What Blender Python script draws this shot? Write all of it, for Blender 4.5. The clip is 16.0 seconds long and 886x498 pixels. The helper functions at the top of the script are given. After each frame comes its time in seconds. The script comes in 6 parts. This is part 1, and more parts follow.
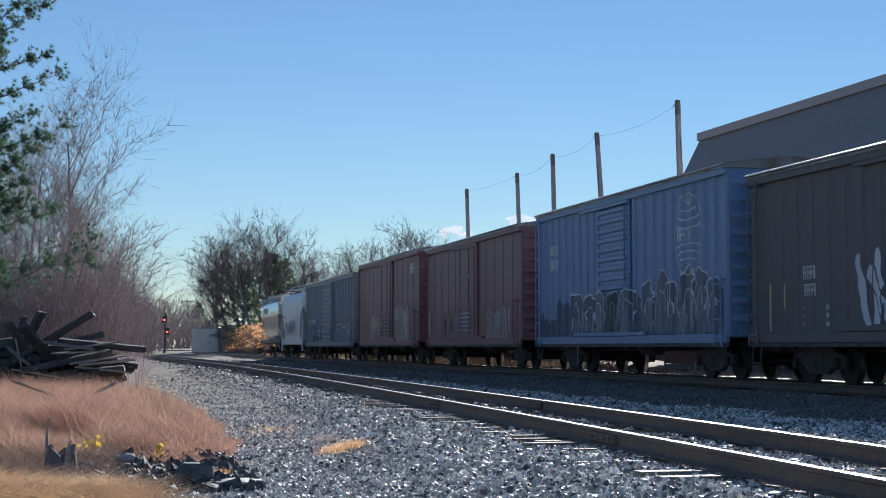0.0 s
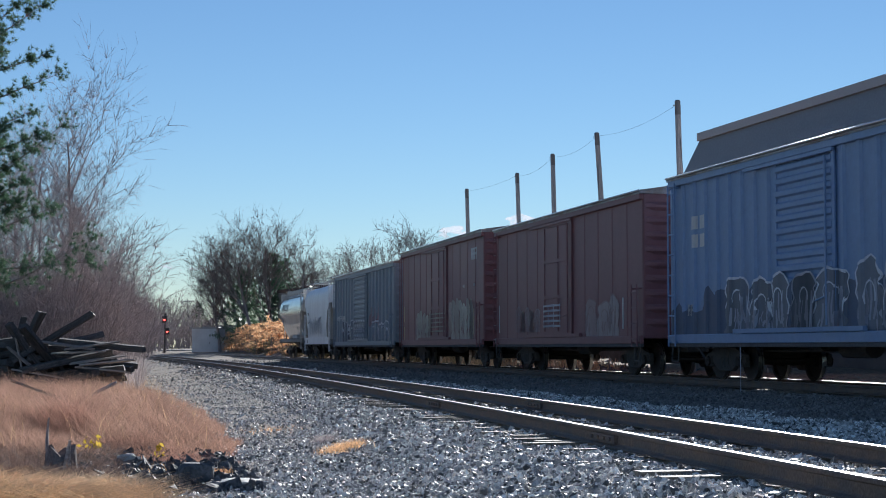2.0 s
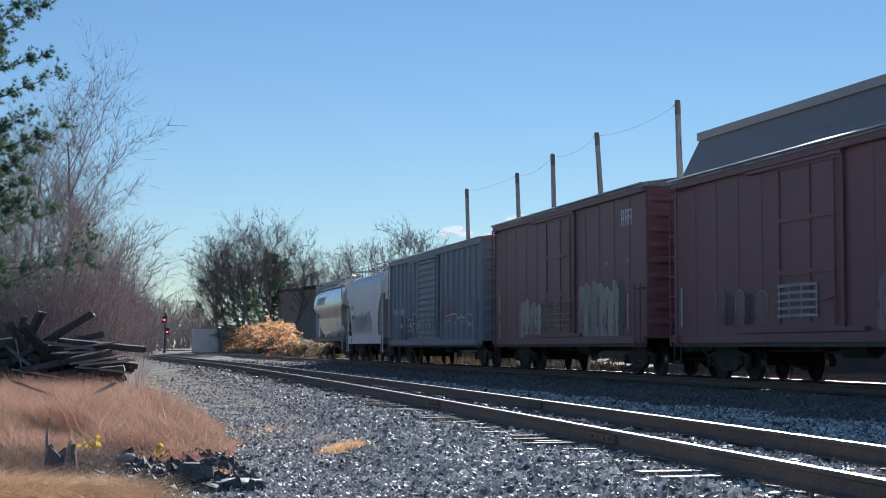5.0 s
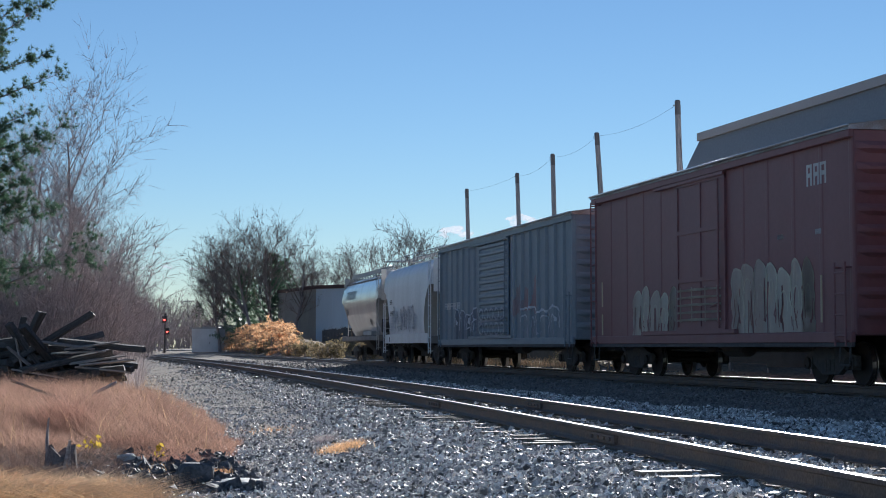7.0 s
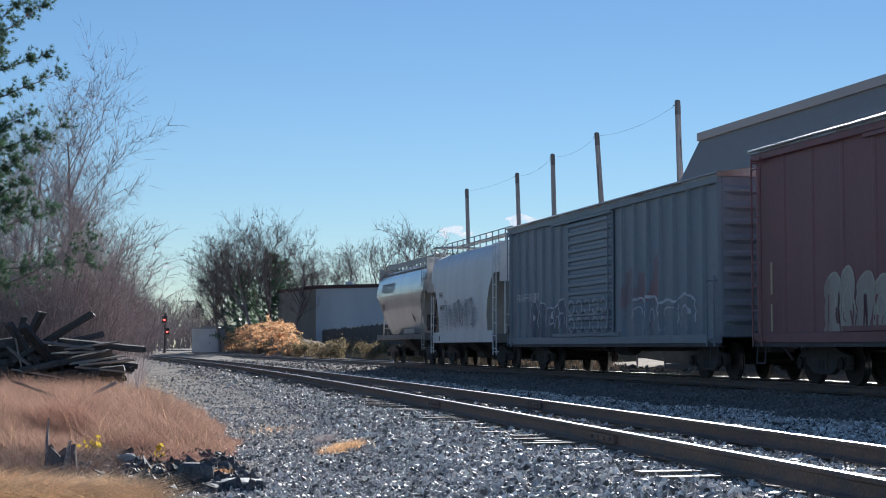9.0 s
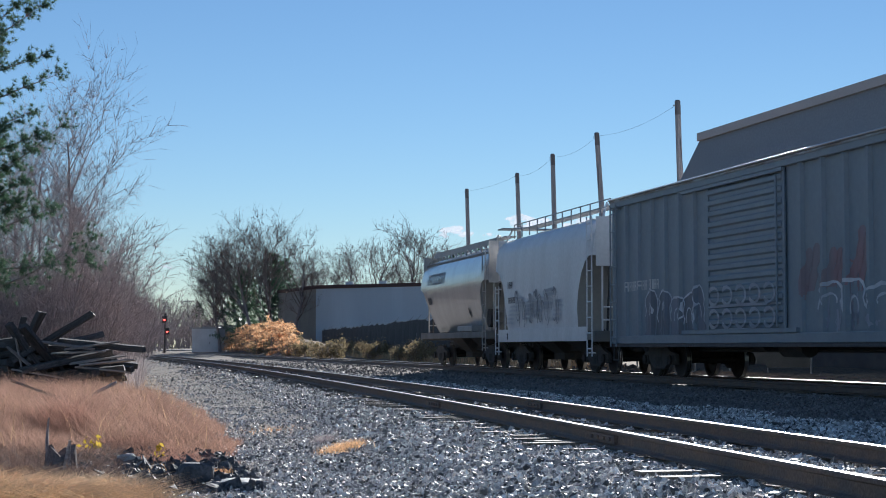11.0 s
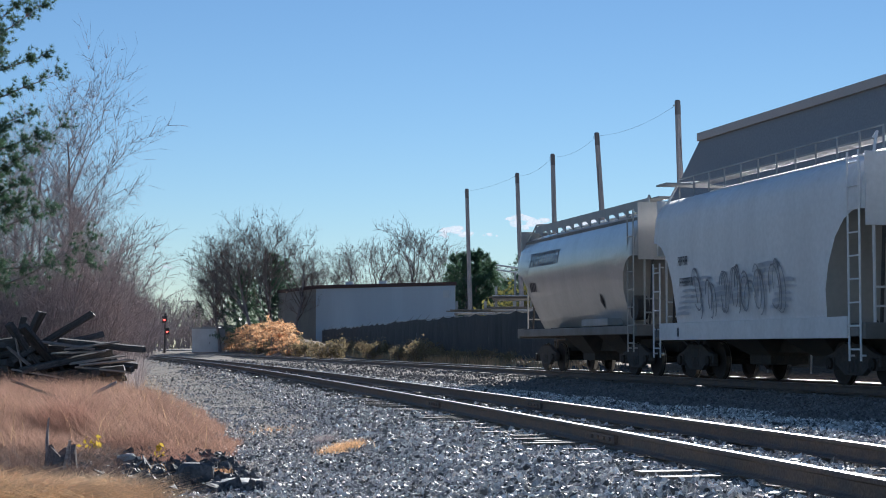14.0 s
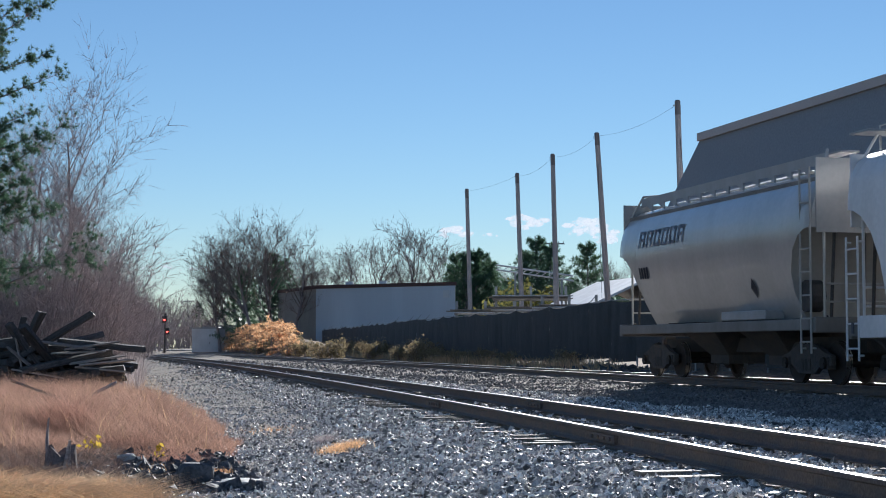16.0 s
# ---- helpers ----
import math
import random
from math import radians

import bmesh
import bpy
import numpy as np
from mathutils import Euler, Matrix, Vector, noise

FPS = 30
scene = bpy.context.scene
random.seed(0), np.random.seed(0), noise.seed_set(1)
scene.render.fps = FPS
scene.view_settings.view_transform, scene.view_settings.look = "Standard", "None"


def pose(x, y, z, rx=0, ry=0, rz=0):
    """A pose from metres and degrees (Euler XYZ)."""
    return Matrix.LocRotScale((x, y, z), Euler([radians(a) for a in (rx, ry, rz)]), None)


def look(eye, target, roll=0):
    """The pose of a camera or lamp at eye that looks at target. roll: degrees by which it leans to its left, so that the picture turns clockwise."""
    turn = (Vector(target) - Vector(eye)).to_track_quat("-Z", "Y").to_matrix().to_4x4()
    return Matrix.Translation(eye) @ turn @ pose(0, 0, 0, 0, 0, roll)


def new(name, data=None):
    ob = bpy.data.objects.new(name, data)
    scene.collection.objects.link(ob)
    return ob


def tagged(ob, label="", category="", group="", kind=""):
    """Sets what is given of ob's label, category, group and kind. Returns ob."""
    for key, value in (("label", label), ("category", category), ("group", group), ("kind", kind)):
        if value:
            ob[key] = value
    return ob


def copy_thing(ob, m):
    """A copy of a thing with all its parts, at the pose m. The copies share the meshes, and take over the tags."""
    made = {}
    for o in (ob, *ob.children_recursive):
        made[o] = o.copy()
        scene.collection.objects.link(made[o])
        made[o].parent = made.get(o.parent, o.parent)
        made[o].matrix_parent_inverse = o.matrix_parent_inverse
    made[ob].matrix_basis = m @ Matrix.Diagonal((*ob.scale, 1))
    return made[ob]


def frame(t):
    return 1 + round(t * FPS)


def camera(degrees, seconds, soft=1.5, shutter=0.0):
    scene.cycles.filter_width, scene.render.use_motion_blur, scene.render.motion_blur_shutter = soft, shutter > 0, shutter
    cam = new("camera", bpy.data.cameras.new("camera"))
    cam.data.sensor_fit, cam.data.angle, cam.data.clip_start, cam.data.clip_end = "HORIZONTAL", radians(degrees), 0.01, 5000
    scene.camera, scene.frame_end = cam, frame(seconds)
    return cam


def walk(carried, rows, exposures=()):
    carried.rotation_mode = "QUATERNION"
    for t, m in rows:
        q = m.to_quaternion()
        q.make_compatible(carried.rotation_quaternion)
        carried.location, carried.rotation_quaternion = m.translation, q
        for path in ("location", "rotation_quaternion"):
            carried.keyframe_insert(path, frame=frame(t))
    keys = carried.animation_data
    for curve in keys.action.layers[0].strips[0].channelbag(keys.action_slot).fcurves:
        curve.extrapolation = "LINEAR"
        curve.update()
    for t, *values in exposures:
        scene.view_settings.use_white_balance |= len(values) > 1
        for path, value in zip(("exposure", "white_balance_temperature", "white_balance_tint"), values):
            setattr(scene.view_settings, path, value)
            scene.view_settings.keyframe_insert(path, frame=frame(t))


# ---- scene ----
# ---- camera ----
EYE = 0.7349
cam = camera(30.256, 16.0, soft=1.0)
walk(cam, [
    (0.0, pose(0, 0, EYE, 93.426, 0, 0)),
    (12.2, pose(0, 0, EYE, 93.426, 0, 0)),
    (12.5, pose(0, 0, EYE, 93.368, 0, 0.032)),
    (12.8, pose(0, 0, EYE, 93.426, 0, 0.005)),
    (13.2, pose(0, 0, EYE, 93.426, 0, 0)),
    (16.0, pose(0, 0, EYE, 93.426, 0, 0)),
], [(0.0, 0.65, 5850, 10), (16.0, 0.65, 5850, 10)])

# ---- light ----
SUN_ELEVATION, SUN_AZIMUTH = radians(19.5), radians(11)
world = bpy.data.worlds.new("sky")
scene.world = world
world.use_nodes = True
wt = world.node_tree
sky = wt.nodes.new("ShaderNodeTexSky")
sky.sky_type, sky.sun_disc = "NISHITA", False
sky.sun_elevation, sky.sun_rotation = SUN_ELEVATION, SUN_AZIMUTH
sky.air_density, sky.dust_density, sky.ozone_density, sky.altitude = 1.0, 0.0, 4.0, 50
wt.links.new(sky.outputs[0], wt.nodes["Background"].inputs[0])
wt.nodes["Background"].inputs[1].default_value = 0.055
sun = new("sun", bpy.data.lights.new("sun", "SUN"))
sun.data.energy, sun.data.angle, sun.data.color = 5.0, radians(0.53), (1.0, 0.93, 0.82)
sun_from = Vector((math.sin(SUN_AZIMUTH) * math.cos(SUN_ELEVATION), math.cos(SUN_AZIMUTH) * math.cos(SUN_ELEVATION), math.sin(SUN_ELEVATION)))
sun.matrix_world = look(sun_from * 100, (0, 0, 0))


# ---- materials ----
def pbr(name, base, rough=0.6, metal=0.0, var=0.25, scale=3.0, second=None, amount=0.35, stretch=(1, 1, 1), bump=0.15, fine=40.0, rand=0.0, coat=0.0, trans=0.0, spec=0.5, edge=0.12):
    """A surface with broad variation, patches of a second colour, fine grain and relief."""
    m = bpy.data.materials.new(name)
    m.use_nodes = True
    nt = m.node_tree
    n, link = nt.nodes, nt.links
    bsdf = n["Principled BSDF"]
    tc = n.new("ShaderNodeTexCoord")
    mp = n.new("ShaderNodeMapping")
    mp.inputs["Scale"].default_value = stretch
    link.new(tc.outputs["Object"], mp.inputs[0])
    broad = n.new("ShaderNodeTexNoise")
    broad.inputs["Scale"].default_value, broad.inputs["Detail"].default_value = scale, 6
    link.new(mp.outputs[0], broad.inputs["Vector"])
    grain = n.new("ShaderNodeTexNoise")
    grain.inputs["Scale"].default_value, grain.inputs["Detail"].default_value = fine, 4
    link.new(tc.outputs["Object"], grain.inputs["Vector"])
    value = n.new("ShaderNodeMapRange")
    value.inputs["To Min"].default_value, value.inputs["To Max"].default_value = 1 - var, 1 + var
    value.inputs["From Min"].default_value, value.inputs["From Max"].default_value = 0.3, 0.7
    link.new(grain.outputs[0], value.inputs[0])
    hsv = n.new("ShaderNodeHueSaturation")
    link.new(value.outputs[0], hsv.inputs["Value"])
    if second:
        mask = n.new("ShaderNodeMapRange")
        mask.inputs["From Min"].default_value = 0.62 - amount * 0.5 - edge
        mask.inputs["From Max"].default_value = 0.62 - amount * 0.5 + edge
        link.new(broad.outputs[0], mask.inputs[0])
        mix = n.new("ShaderNodeMix")
        mix.data_type = "RGBA"
        mix.inputs[6].default_value, mix.inputs[7].default_value = (*base, 1), (*second, 1)
        link.new(mask.outputs[0], mix.inputs[0])
        link.new(mix.outputs[2], hsv.inputs["Color"])
    else:
        hsv.inputs["Color"].default_value = (*base, 1)
    colour = hsv.outputs[0]
    if rand:
        info = n.new("ShaderNodeObjectInfo")
        rr = n.new("ShaderNodeMapRange")
        rr.inputs["To Min"].default_value, rr.inputs["To Max"].default_value = 1 - rand, 1 + rand
        geo = n.new("ShaderNodeNewGeometry")
        add = n.new("ShaderNodeMath")
        add.operation = "ADD"
        link.new(info.outputs["Random"], add.inputs[0])
        link.new(geo.outputs["Random Per Island"], add.inputs[1])
        fr = n.new("ShaderNodeMath")
        fr.operation = "FRACT"
        link.new(add.outputs[0], fr.inputs[0])
        link.new(fr.outputs[0], rr.inputs[0])
        hs2 = n.new("ShaderNodeHueSaturation")
        link.new(rr.outputs[0], hs2.inputs["Value"])
        link.new(colour, hs2.inputs["Color"])
        colour = hs2.outputs[0]
    link.new(colour, bsdf.inputs["Base Color"])
    bsdf.inputs["Metallic"].default_value = metal
    bsdf.inputs["Coat Weight"].default_value, bsdf.inputs["Coat Roughness"].default_value = coat, 0.18
    bsdf.inputs["Specular IOR Level"].default_value = spec
    ro = n.new("ShaderNodeMapRange")
    ro.inputs["To Min"].default_value, ro.inputs["To Max"].default_value = max(0.05, rough - 0.12), min(1, rough + 0.12)
    link.new(broad.outputs[0], ro.inputs[0])
    link.new(ro.outputs[0], bsdf.inputs["Roughness"])
    if bump:
        bp = n.new("ShaderNodeBump")
        bp.inputs["Strength"].default_value, bp.inputs["Distance"].default_value = bump, 0.02
        link.new(grain.outputs[0], bp.inputs["Height"])
        link.new(bp.outputs[0], bsdf.inputs["Normal"])
    if trans:
        tr = n.new("ShaderNodeBsdfTranslucent")
        link.new(colour, tr.inputs[0])
        ms = n.new("ShaderNodeMixShader")
        ms.inputs[0].default_value = trans
        link.new(bsdf.outputs[0], ms.inputs[1])
        link.new(tr.outputs[0], ms.inputs[2])
        link.new(ms.outputs[0], n["Material Output"].inputs[0])
    return m


def glow(name, colour, strength):
    m = bpy.data.materials.new(name)
    m.use_nodes = True
    b = m.node_tree.nodes["Principled BSDF"]
    b.inputs["Base Color"].default_value = b.inputs["Emission Color"].default_value = (*colour, 1)
    b.inputs["Emission Strength"].default_value = strength
    return m


def wisp(name, colour, strength):
    """Thin cloud: torn by noise, with emission in place of sunlight coming through."""
    m = bpy.data.materials.new(name)
    m.use_nodes = True
    nt = m.node_tree
    n, link = nt.nodes, nt.links
    tc = n.new("ShaderNodeTexCoord")
    tear = n.new("ShaderNodeTexNoise")
    tear.inputs["Scale"].default_value, tear.inputs["Detail"].default_value = 0.06, 8
    link.new(tc.outputs["Object"], tear.inputs["Vector"])
    cover = n.new("ShaderNodeMapRange")
    cover.inputs["From Min"].default_value, cover.inputs["From Max"].default_value = 0.42, 0.62
    link.new(tear.outputs[0], cover.inputs[0])
    clear, lit, mix = n.new("ShaderNodeBsdfTransparent"), n.new("ShaderNodeEmission"), n.new("ShaderNodeMixShader")
    lit.inputs[0].default_value, lit.inputs[1].default_value = (*colour, 1), strength
    link.new(cover.outputs[0], mix.inputs[0])
    link.new(clear.outputs[0], mix.inputs[1])
    link.new(lit.outputs[0], mix.inputs[2])
    link.new(mix.outputs[0], n["Material Output"].inputs[0])
    return m


STEEL_TOP = pbr("polished_railhead", (0.50, 0.47, 0.44), 0.42, 0.8, 0.12, 2, None, bump=0.03)
RAIL_SIDE = pbr("rusty_rail", (0.13, 0.105, 0.095), 0.7, 0.1, 0.3, 4, (0.18, 0.13, 0.10), 0.3)
TIE_WOOD = pbr("creosoted_tie", (0.10, 0.080, 0.065), 0.8, 0, 0.35, 6, (0.22, 0.19, 0.16), 0.45, (1, 6, 6), 0.4, 50, 0.3)
BALLAST = pbr("ballast_stone", (0.40, 0.375, 0.35), 0.58, 0, 0.35, 9, (0.64, 0.60, 0.56), 0.35, bump=0.35, fine=60, rand=0.92, spec=0.5)
# somewhat dirtier main-line stones, with the train's shade put into their colour too
BALLAST_DIRTY_SHADED = pbr("dirty_shaded_ballast", (0.16, 0.15, 0.145), 0.8, 0, 0.25, 9, (0.23, 0.215, 0.205), 0.35, bump=0.3, fine=60, rand=0.45, spec=0.25)
GRAVEL = pbr("gravel_ground", (0.17, 0.155, 0.145), 0.95, 0, 0.6, 1.2, (0.27, 0.24, 0.21), 0.5, bump=1.0, fine=16, spec=0.05)
SOIL = pbr("dry_soil", (0.10, 0.075, 0.06), 0.9, 0, 0.5, 2.6, (0.22, 0.16, 0.11), 0.5, bump=0.9, fine=9, spec=0.05)
FAR_FIELD = pbr("dry_field", (0.16, 0.13, 0.08), 0.9, 0, 0.3, 0.05, (0.10, 0.095, 0.055), 0.5, bump=0.5, fine=2, spec=0.05)
UNDERBODY = pbr("grimy_steel", (0.060, 0.058, 0.058), 0.8, 0.0, 0.3, 5, (0.09, 0.078, 0.07), 0.3)
WHEEL = pbr("wheel_steel", (0.032, 0.028, 0.027), 0.7, 0.3, 0.25, 8, (0.05, 0.038, 0.032), 0.35)
TREAD = pbr("wheel_tread", (0.45, 0.44, 0.42), 0.3, 1.0, 0.1, 8)
GALV = pbr("roof_metal", (0.34, 0.35, 0.37), 0.42, 0.5, 0.2, 1.5, (0.20, 0.15, 0.12), 0.3)


# ---- building blocks ----
def box(bm, x0, x1, y0, y1, z0, z1):
    v = [bm.verts.new(c) for c in ((x0, y0, z0), (x1, y0, z0), (x1, y1, z0), (x0, y1, z0), (x0, y0, z1), (x1, y0, z1), (x1, y1, z1), (x0, y1, z1))]
    for f in ((3, 2, 1, 0), (4, 5, 6, 7), (0, 1, 5, 4), (1, 2, 6, 5), (2, 3, 7, 6), (3, 0, 4, 7)):
        bm.faces.new([v[i] for i in f])
    return v


def loft(bm, rings, closed=True, caps=True):
    """Rings of equal length joined into a skin."""
    vs = [[bm.verts.new(p) for p in r] for r in rings]
    k = len(rings[0])
    for a, b in zip(vs, vs[1:]):
        for i in range(k if closed else k - 1):
            bm.faces.new((a[i], a[(i + 1) % k], b[(i + 1) % k], b[i]))
    if caps and closed:
        bm.faces.new(vs[0][::-1])
        bm.faces.new(vs[-1])
    return vs


def tube(bm, p, q, r0, r1=None, n=6):
    p, q = Vector(p), Vector(q)
    r1 = r0 if r1 is None else r1
    d = (q - p).normalized()
    u = d.orthogonal().normalized()
    w = d.cross(u)
    ring = [(math.cos(6.2832 * i / n), math.sin(6.2832 * i / n)) for i in range(n)]
    loft(bm, [[p + (u * c + w * s) * r0 for c, s in ring], [q + (u * c + w * s) * r1 for c, s in ring]])


def part(name, bm, material, parent=None, label="", at=None, smooth=False):
    bmesh.ops.recalc_face_normals(bm, faces=bm.faces)
    me = bpy.data.meshes.new(name)
    bm.to_mesh(me)
    bm.free()
    if smooth:
        me.polygons.foreach_set("use_smooth", [True] * len(me.polygons))
    return shared(name, me, material, parent, label, at)


def shared(name, me, material=None, parent=None, label="", at=None):
    """One more object on a mesh."""
    if material and not me.materials:
        me.materials.append(material)
    ob = new(name, me)
    if parent:
        ob.parent = parent
    if label:
        ob["label"] = label
    if at is not None:
        ob.matrix_basis = at
    return ob


def bevelled(bm, width, segments=2):
    bmesh.ops.bevel(bm, geom=bm.edges[:], offset=width, segments=segments, affect="EDGES", profile=0.5, clamp_overlap=True)
    return bm


def block(name, size, material, parent, label="", bev=0.0):
    bm = bmesh.new()
    box(bm, *size)
    if bev:
        bevelled(bm, bev, 1)
    return part(name, bm, material, parent, label)


def many(name, verts, faces, material, parent=None, label="", smooth=False):
    me = bpy.data.meshes.new(name)
    me.from_pydata(verts, [], faces)
    if smooth:
        me.polygons.foreach_set("use_smooth", [True] * len(me.polygons))
    return shared(name, me, material, parent, label)


# ---- the two tracks, as lines on the ground ----
STEP = 0.25
LINE = np.arange(-60, 420, STEP)


def track_line(x0, y0, heading, bend, ease=0.0, back=0.0):
    hd = heading + bend * LINE + ease * LINE * np.abs(LINE).clip(0, 120) + back * (LINE - 45).clip(0, 110) ** 2
    x, y = np.cumsum(np.sin(hd)) * STEP, np.cumsum(np.cos(hd)) * STEP
    return x + x0 - np.interp(0, LINE, x), y + y0 - np.interp(0, LINE, y), hd


MAIN = track_line(8.119, 34.0, -0.2319, 0.001027, -1.403e-5, 1.2645e-5)
SIDING = track_line(3.078, 13.0, -0.1738, -0.000594, 1.055e-6)
FENCE_LINE = track_line(8.129, 34.0, -0.2303, 0.000624, -4e-7)
MAIN_TOP, SIDING_TOP = 0.0, -0.0907


def on_line(line, s, across=0.0, z=0.0):
    """A point s metres along a track, across it to the right."""
    x, y, hd = (float(np.interp(s, LINE, c)) for c in line)
    return Vector((x + across * math.cos(hd), y - across * math.sin(hd), z)), hd


def beside(line, x, y):
    """How far the places x, y lie to the right of a track."""
    order = np.argsort(line[1])
    hd = np.interp(y, line[1][order], line[2][order])
    return (x - np.interp(y, line[1][order], line[0][order])) * np.cos(hd)


def rough(x, y, size, seed=0.0):
    """Smooth unevenness made of a few waves."""
    a = np.sin(x / size * 1.7 + seed) * np.sin(y / size * 1.3 + 2.1 * seed)
    b = np.sin(x / size * 3.9 + y / size * 2.3 + seed * 1.7) * 0.5
    return (a + b) / 1.5


def smoothstep(a, b, v):
    t = np.clip((v - a) / (b - a), 0, 1)
    return t * t * (3 - 2 * t)


def ground_height(x, y):
    x, y = np.asarray(x, float), np.asarray(y, float)
    near, far = beside(SIDING, x, y), beside(MAIN, x, y)
    z = np.full_like(x, -0.62)
    z = z + 0.305 * smoothstep(-3.6, -1.35, near)
    z = z + 0.09 * smoothstep(-3.0, -1.6, far)
    bank = smoothstep(2.6, 4.6, far)
    z = z + bank * (0.18 + 0.10 * rough(x, y, 3.0, 1.0))
    left = smoothstep(-5.0, -8.0, near)
    z = z + left * (0.12 * rough(x, y, 2.5, 0.5) + 0.05)
    z = z + 0.02 * rough(x, y, 0.8, 2.0)
    z = z + 0.62 * smoothstep(130, 240, y)
    knoll = np.exp(-(((x + 14.5) / 6.5) ** 2 + ((y - 152) / 16.0) ** 2))
    z = z + 1.5 * knoll * smoothstep(2.4, 5.4, far)
    return z


def ground_at(x, y):
    return float(ground_height(np.array([x]), np.array([y]))[0])


def build_ground():
    def axis(*spans):
        return np.unique(np.concatenate([np.arange(a, b, c) for a, b, c in spans]).round(3))
    xs = axis((-3000, -400, 260), (-400, -60, 30), (-60, -14, 2), (-14, 14, 0.3), (14, 40, 2), (40, 400, 30), (400, 3001, 260))
    ys = axis((-600, -40, 60), (-40, 10, 4), (10, 70, 0.4), (70, 160, 1.5), (160, 300, 6), (300, 900, 60), (900, 4201, 300))
    gx, gy = np.meshgrid(xs, ys)
    gz = ground_height(gx.ravel(), gy.ravel())
    verts = np.column_stack([gx.ravel(), gy.ravel(), gz])
    w, hgt = len(xs), len(ys)
    idx = np.arange(w * hgt).reshape(hgt, w)
    faces = np.stack([idx[:-1, :-1], idx[:-1, 1:], idx[1:, 1:], idx[1:, :-1]], -1).reshape(-1, 4)
    ob = many("ground", verts.tolist(), faces.tolist(), GRAVEL, smooth=True)
    me = ob.data
    me.materials.append(SOIL)
    me.materials.append(FAR_FIELD)
    cx, cy = verts[faces].mean(1)[:, 0], verts[faces].mean(1)[:, 1]
    near, far = beside(SIDING, cx, cy), beside(MAIN, cx, cy)
    wob = rough(cx, cy, 1.1, 3.0) * 0.5
    kind = np.zeros(len(faces), int)
    kind[(near + wob < -5.0)] = 1
    kind[(far + wob > 3.0)] = 1
    kind[(near < -30) | (far > 60) | (cy > 300) | (cy < -10)] = 2
    me.polygons.foreach_set("material_index", kind)
    tagged(ob, "grey gravel and dry brown soil along the railway", "ground", kind="structure")


def rail_profile():
    """Half a rail's section: across, up from the foot."""
    return [(0.070, 0.0), (0.070, 0.012), (0.020, 0.030), (0.010, 0.045), (0.010, 0.120), (0.036, 0.135), (0.036, 0.158), (0.030, 0.168), (0.018, 0.172)]


def build_track(line, top, name, label, first, last, tie_from, tie_to):
    root = tagged(new(name), label, "railway track", kind="structure")
    half = rail_profile()
    ring = [(a, b) for a, b in half] + [(-a, b) for a, b in half[::-1]]
    spots = list(np.arange(first, min(100, last), 2.0)) + list(np.arange(min(100, last), last, 6.0))
    for side in (-0.7525, 0.7525):
        bm = bmesh.new()
        vs = loft(bm, [[on_line(line, s, side + a, top - 0.172 + b)[0] for a, b in ring] for s in spots])
        bmesh.ops.recalc_face_normals(bm, faces=bm.faces)
        ob = part("rail", bm, RAIL_SIDE, root, "rusty steel rail with a bright running surface")
        ob.data.materials.append(STEEL_TOP)
        for p in ob.data.polygons:
            if p.normal.z > 0.9 and p.center.z > top - 0.02:
                p.material_index = 1
    # one tie in many places
    bm = bmesh.new()
    box(bm, -1.3, 1.3, -0.115, 0.115, -0.17, 0)
    bmesh.ops.subdivide_edges(bm, edges=[e for e in bm.edges if e.calc_length() > 2], cuts=3)
    for v in bm.verts:
        v.co += Vector((0, random.uniform(-.012, .012), random.uniform(-.012, .006)))
    me = bpy.data.meshes.new("tie")
    bmesh.ops.recalc_face_normals(bm, faces=bm.faces)
    bm.to_mesh(me)
    bm.free()
    rng = random.Random(5)
    s = tie_from
    rest_v, rest_f = [], []
    base = [tuple(v.co) for v in me.vertices]
    polys = [tuple(p.vertices) for p in me.polygons]
    while s < tie_to:
        p, hd = on_line(line, s, rng.uniform(-.22, .10), top - 0.182 + rng.uniform(-.045, .012))
        m = Matrix.Translation(p) @ Matrix.Rotation(-hd + rng.uniform(-.03, .03), 4, "Z") @ Matrix.Rotation(rng.uniform(-.008, .008), 4, "Y")
        if s < tie_from + 80:
            shared("tie", me, TIE_WOOD, root, at=m)
        else:
            k = len(rest_v)
            rest_v += [tuple(m @ Vector(c)) for c in base]
            rest_f += [tuple(i + k for i in f) for f in polys]
        s += 0.5
    ob = many("ties_beyond", rest_v, rest_f, TIE_WOOD, root, "row of weathered wooden ties")
    ob["kind"] = "stuff"
    return root


def joint_bar(root, line, top, s, side):
    p, hd = on_line(line, s, side, top)
    at = Matrix.Translation(p) @ Matrix.Rotation(-hd, 4, "Z")
    bm = bmesh.new()
    for e in (-1, 1):
        box(bm, e * 0.012 if e > 0 else -0.05, 0.05 if e > 0 else -0.012, -0.45, 0.45, -0.135, -0.05)
        for k in range(4):
            tube(bm, (e * 0.045, -0.33 + 0.22 * k, -0.09), (e * 0.075, -0.33 + 0.22 * k, -0.09), 0.02)
    part("joint_bar", bm, RAIL_SIDE, root, "bolted steel joint bar", at)


build_ground()
siding = build_track(SIDING, SIDING_TOP, "siding_track", "rusty railway siding on half-buried wooden ties", -55, 330, -4, 200)
main_track = build_track(MAIN, MAIN_TOP, "main_track", "railway track on grey ballast under the train", -50, 330, -30, 140)
for s_, side_ in ((3.9, -0.7525), (13.8, -0.7525), (13.2, 0.7525)):
    joint_bar(siding, SIDING, SIDING_TOP, s_, side_)

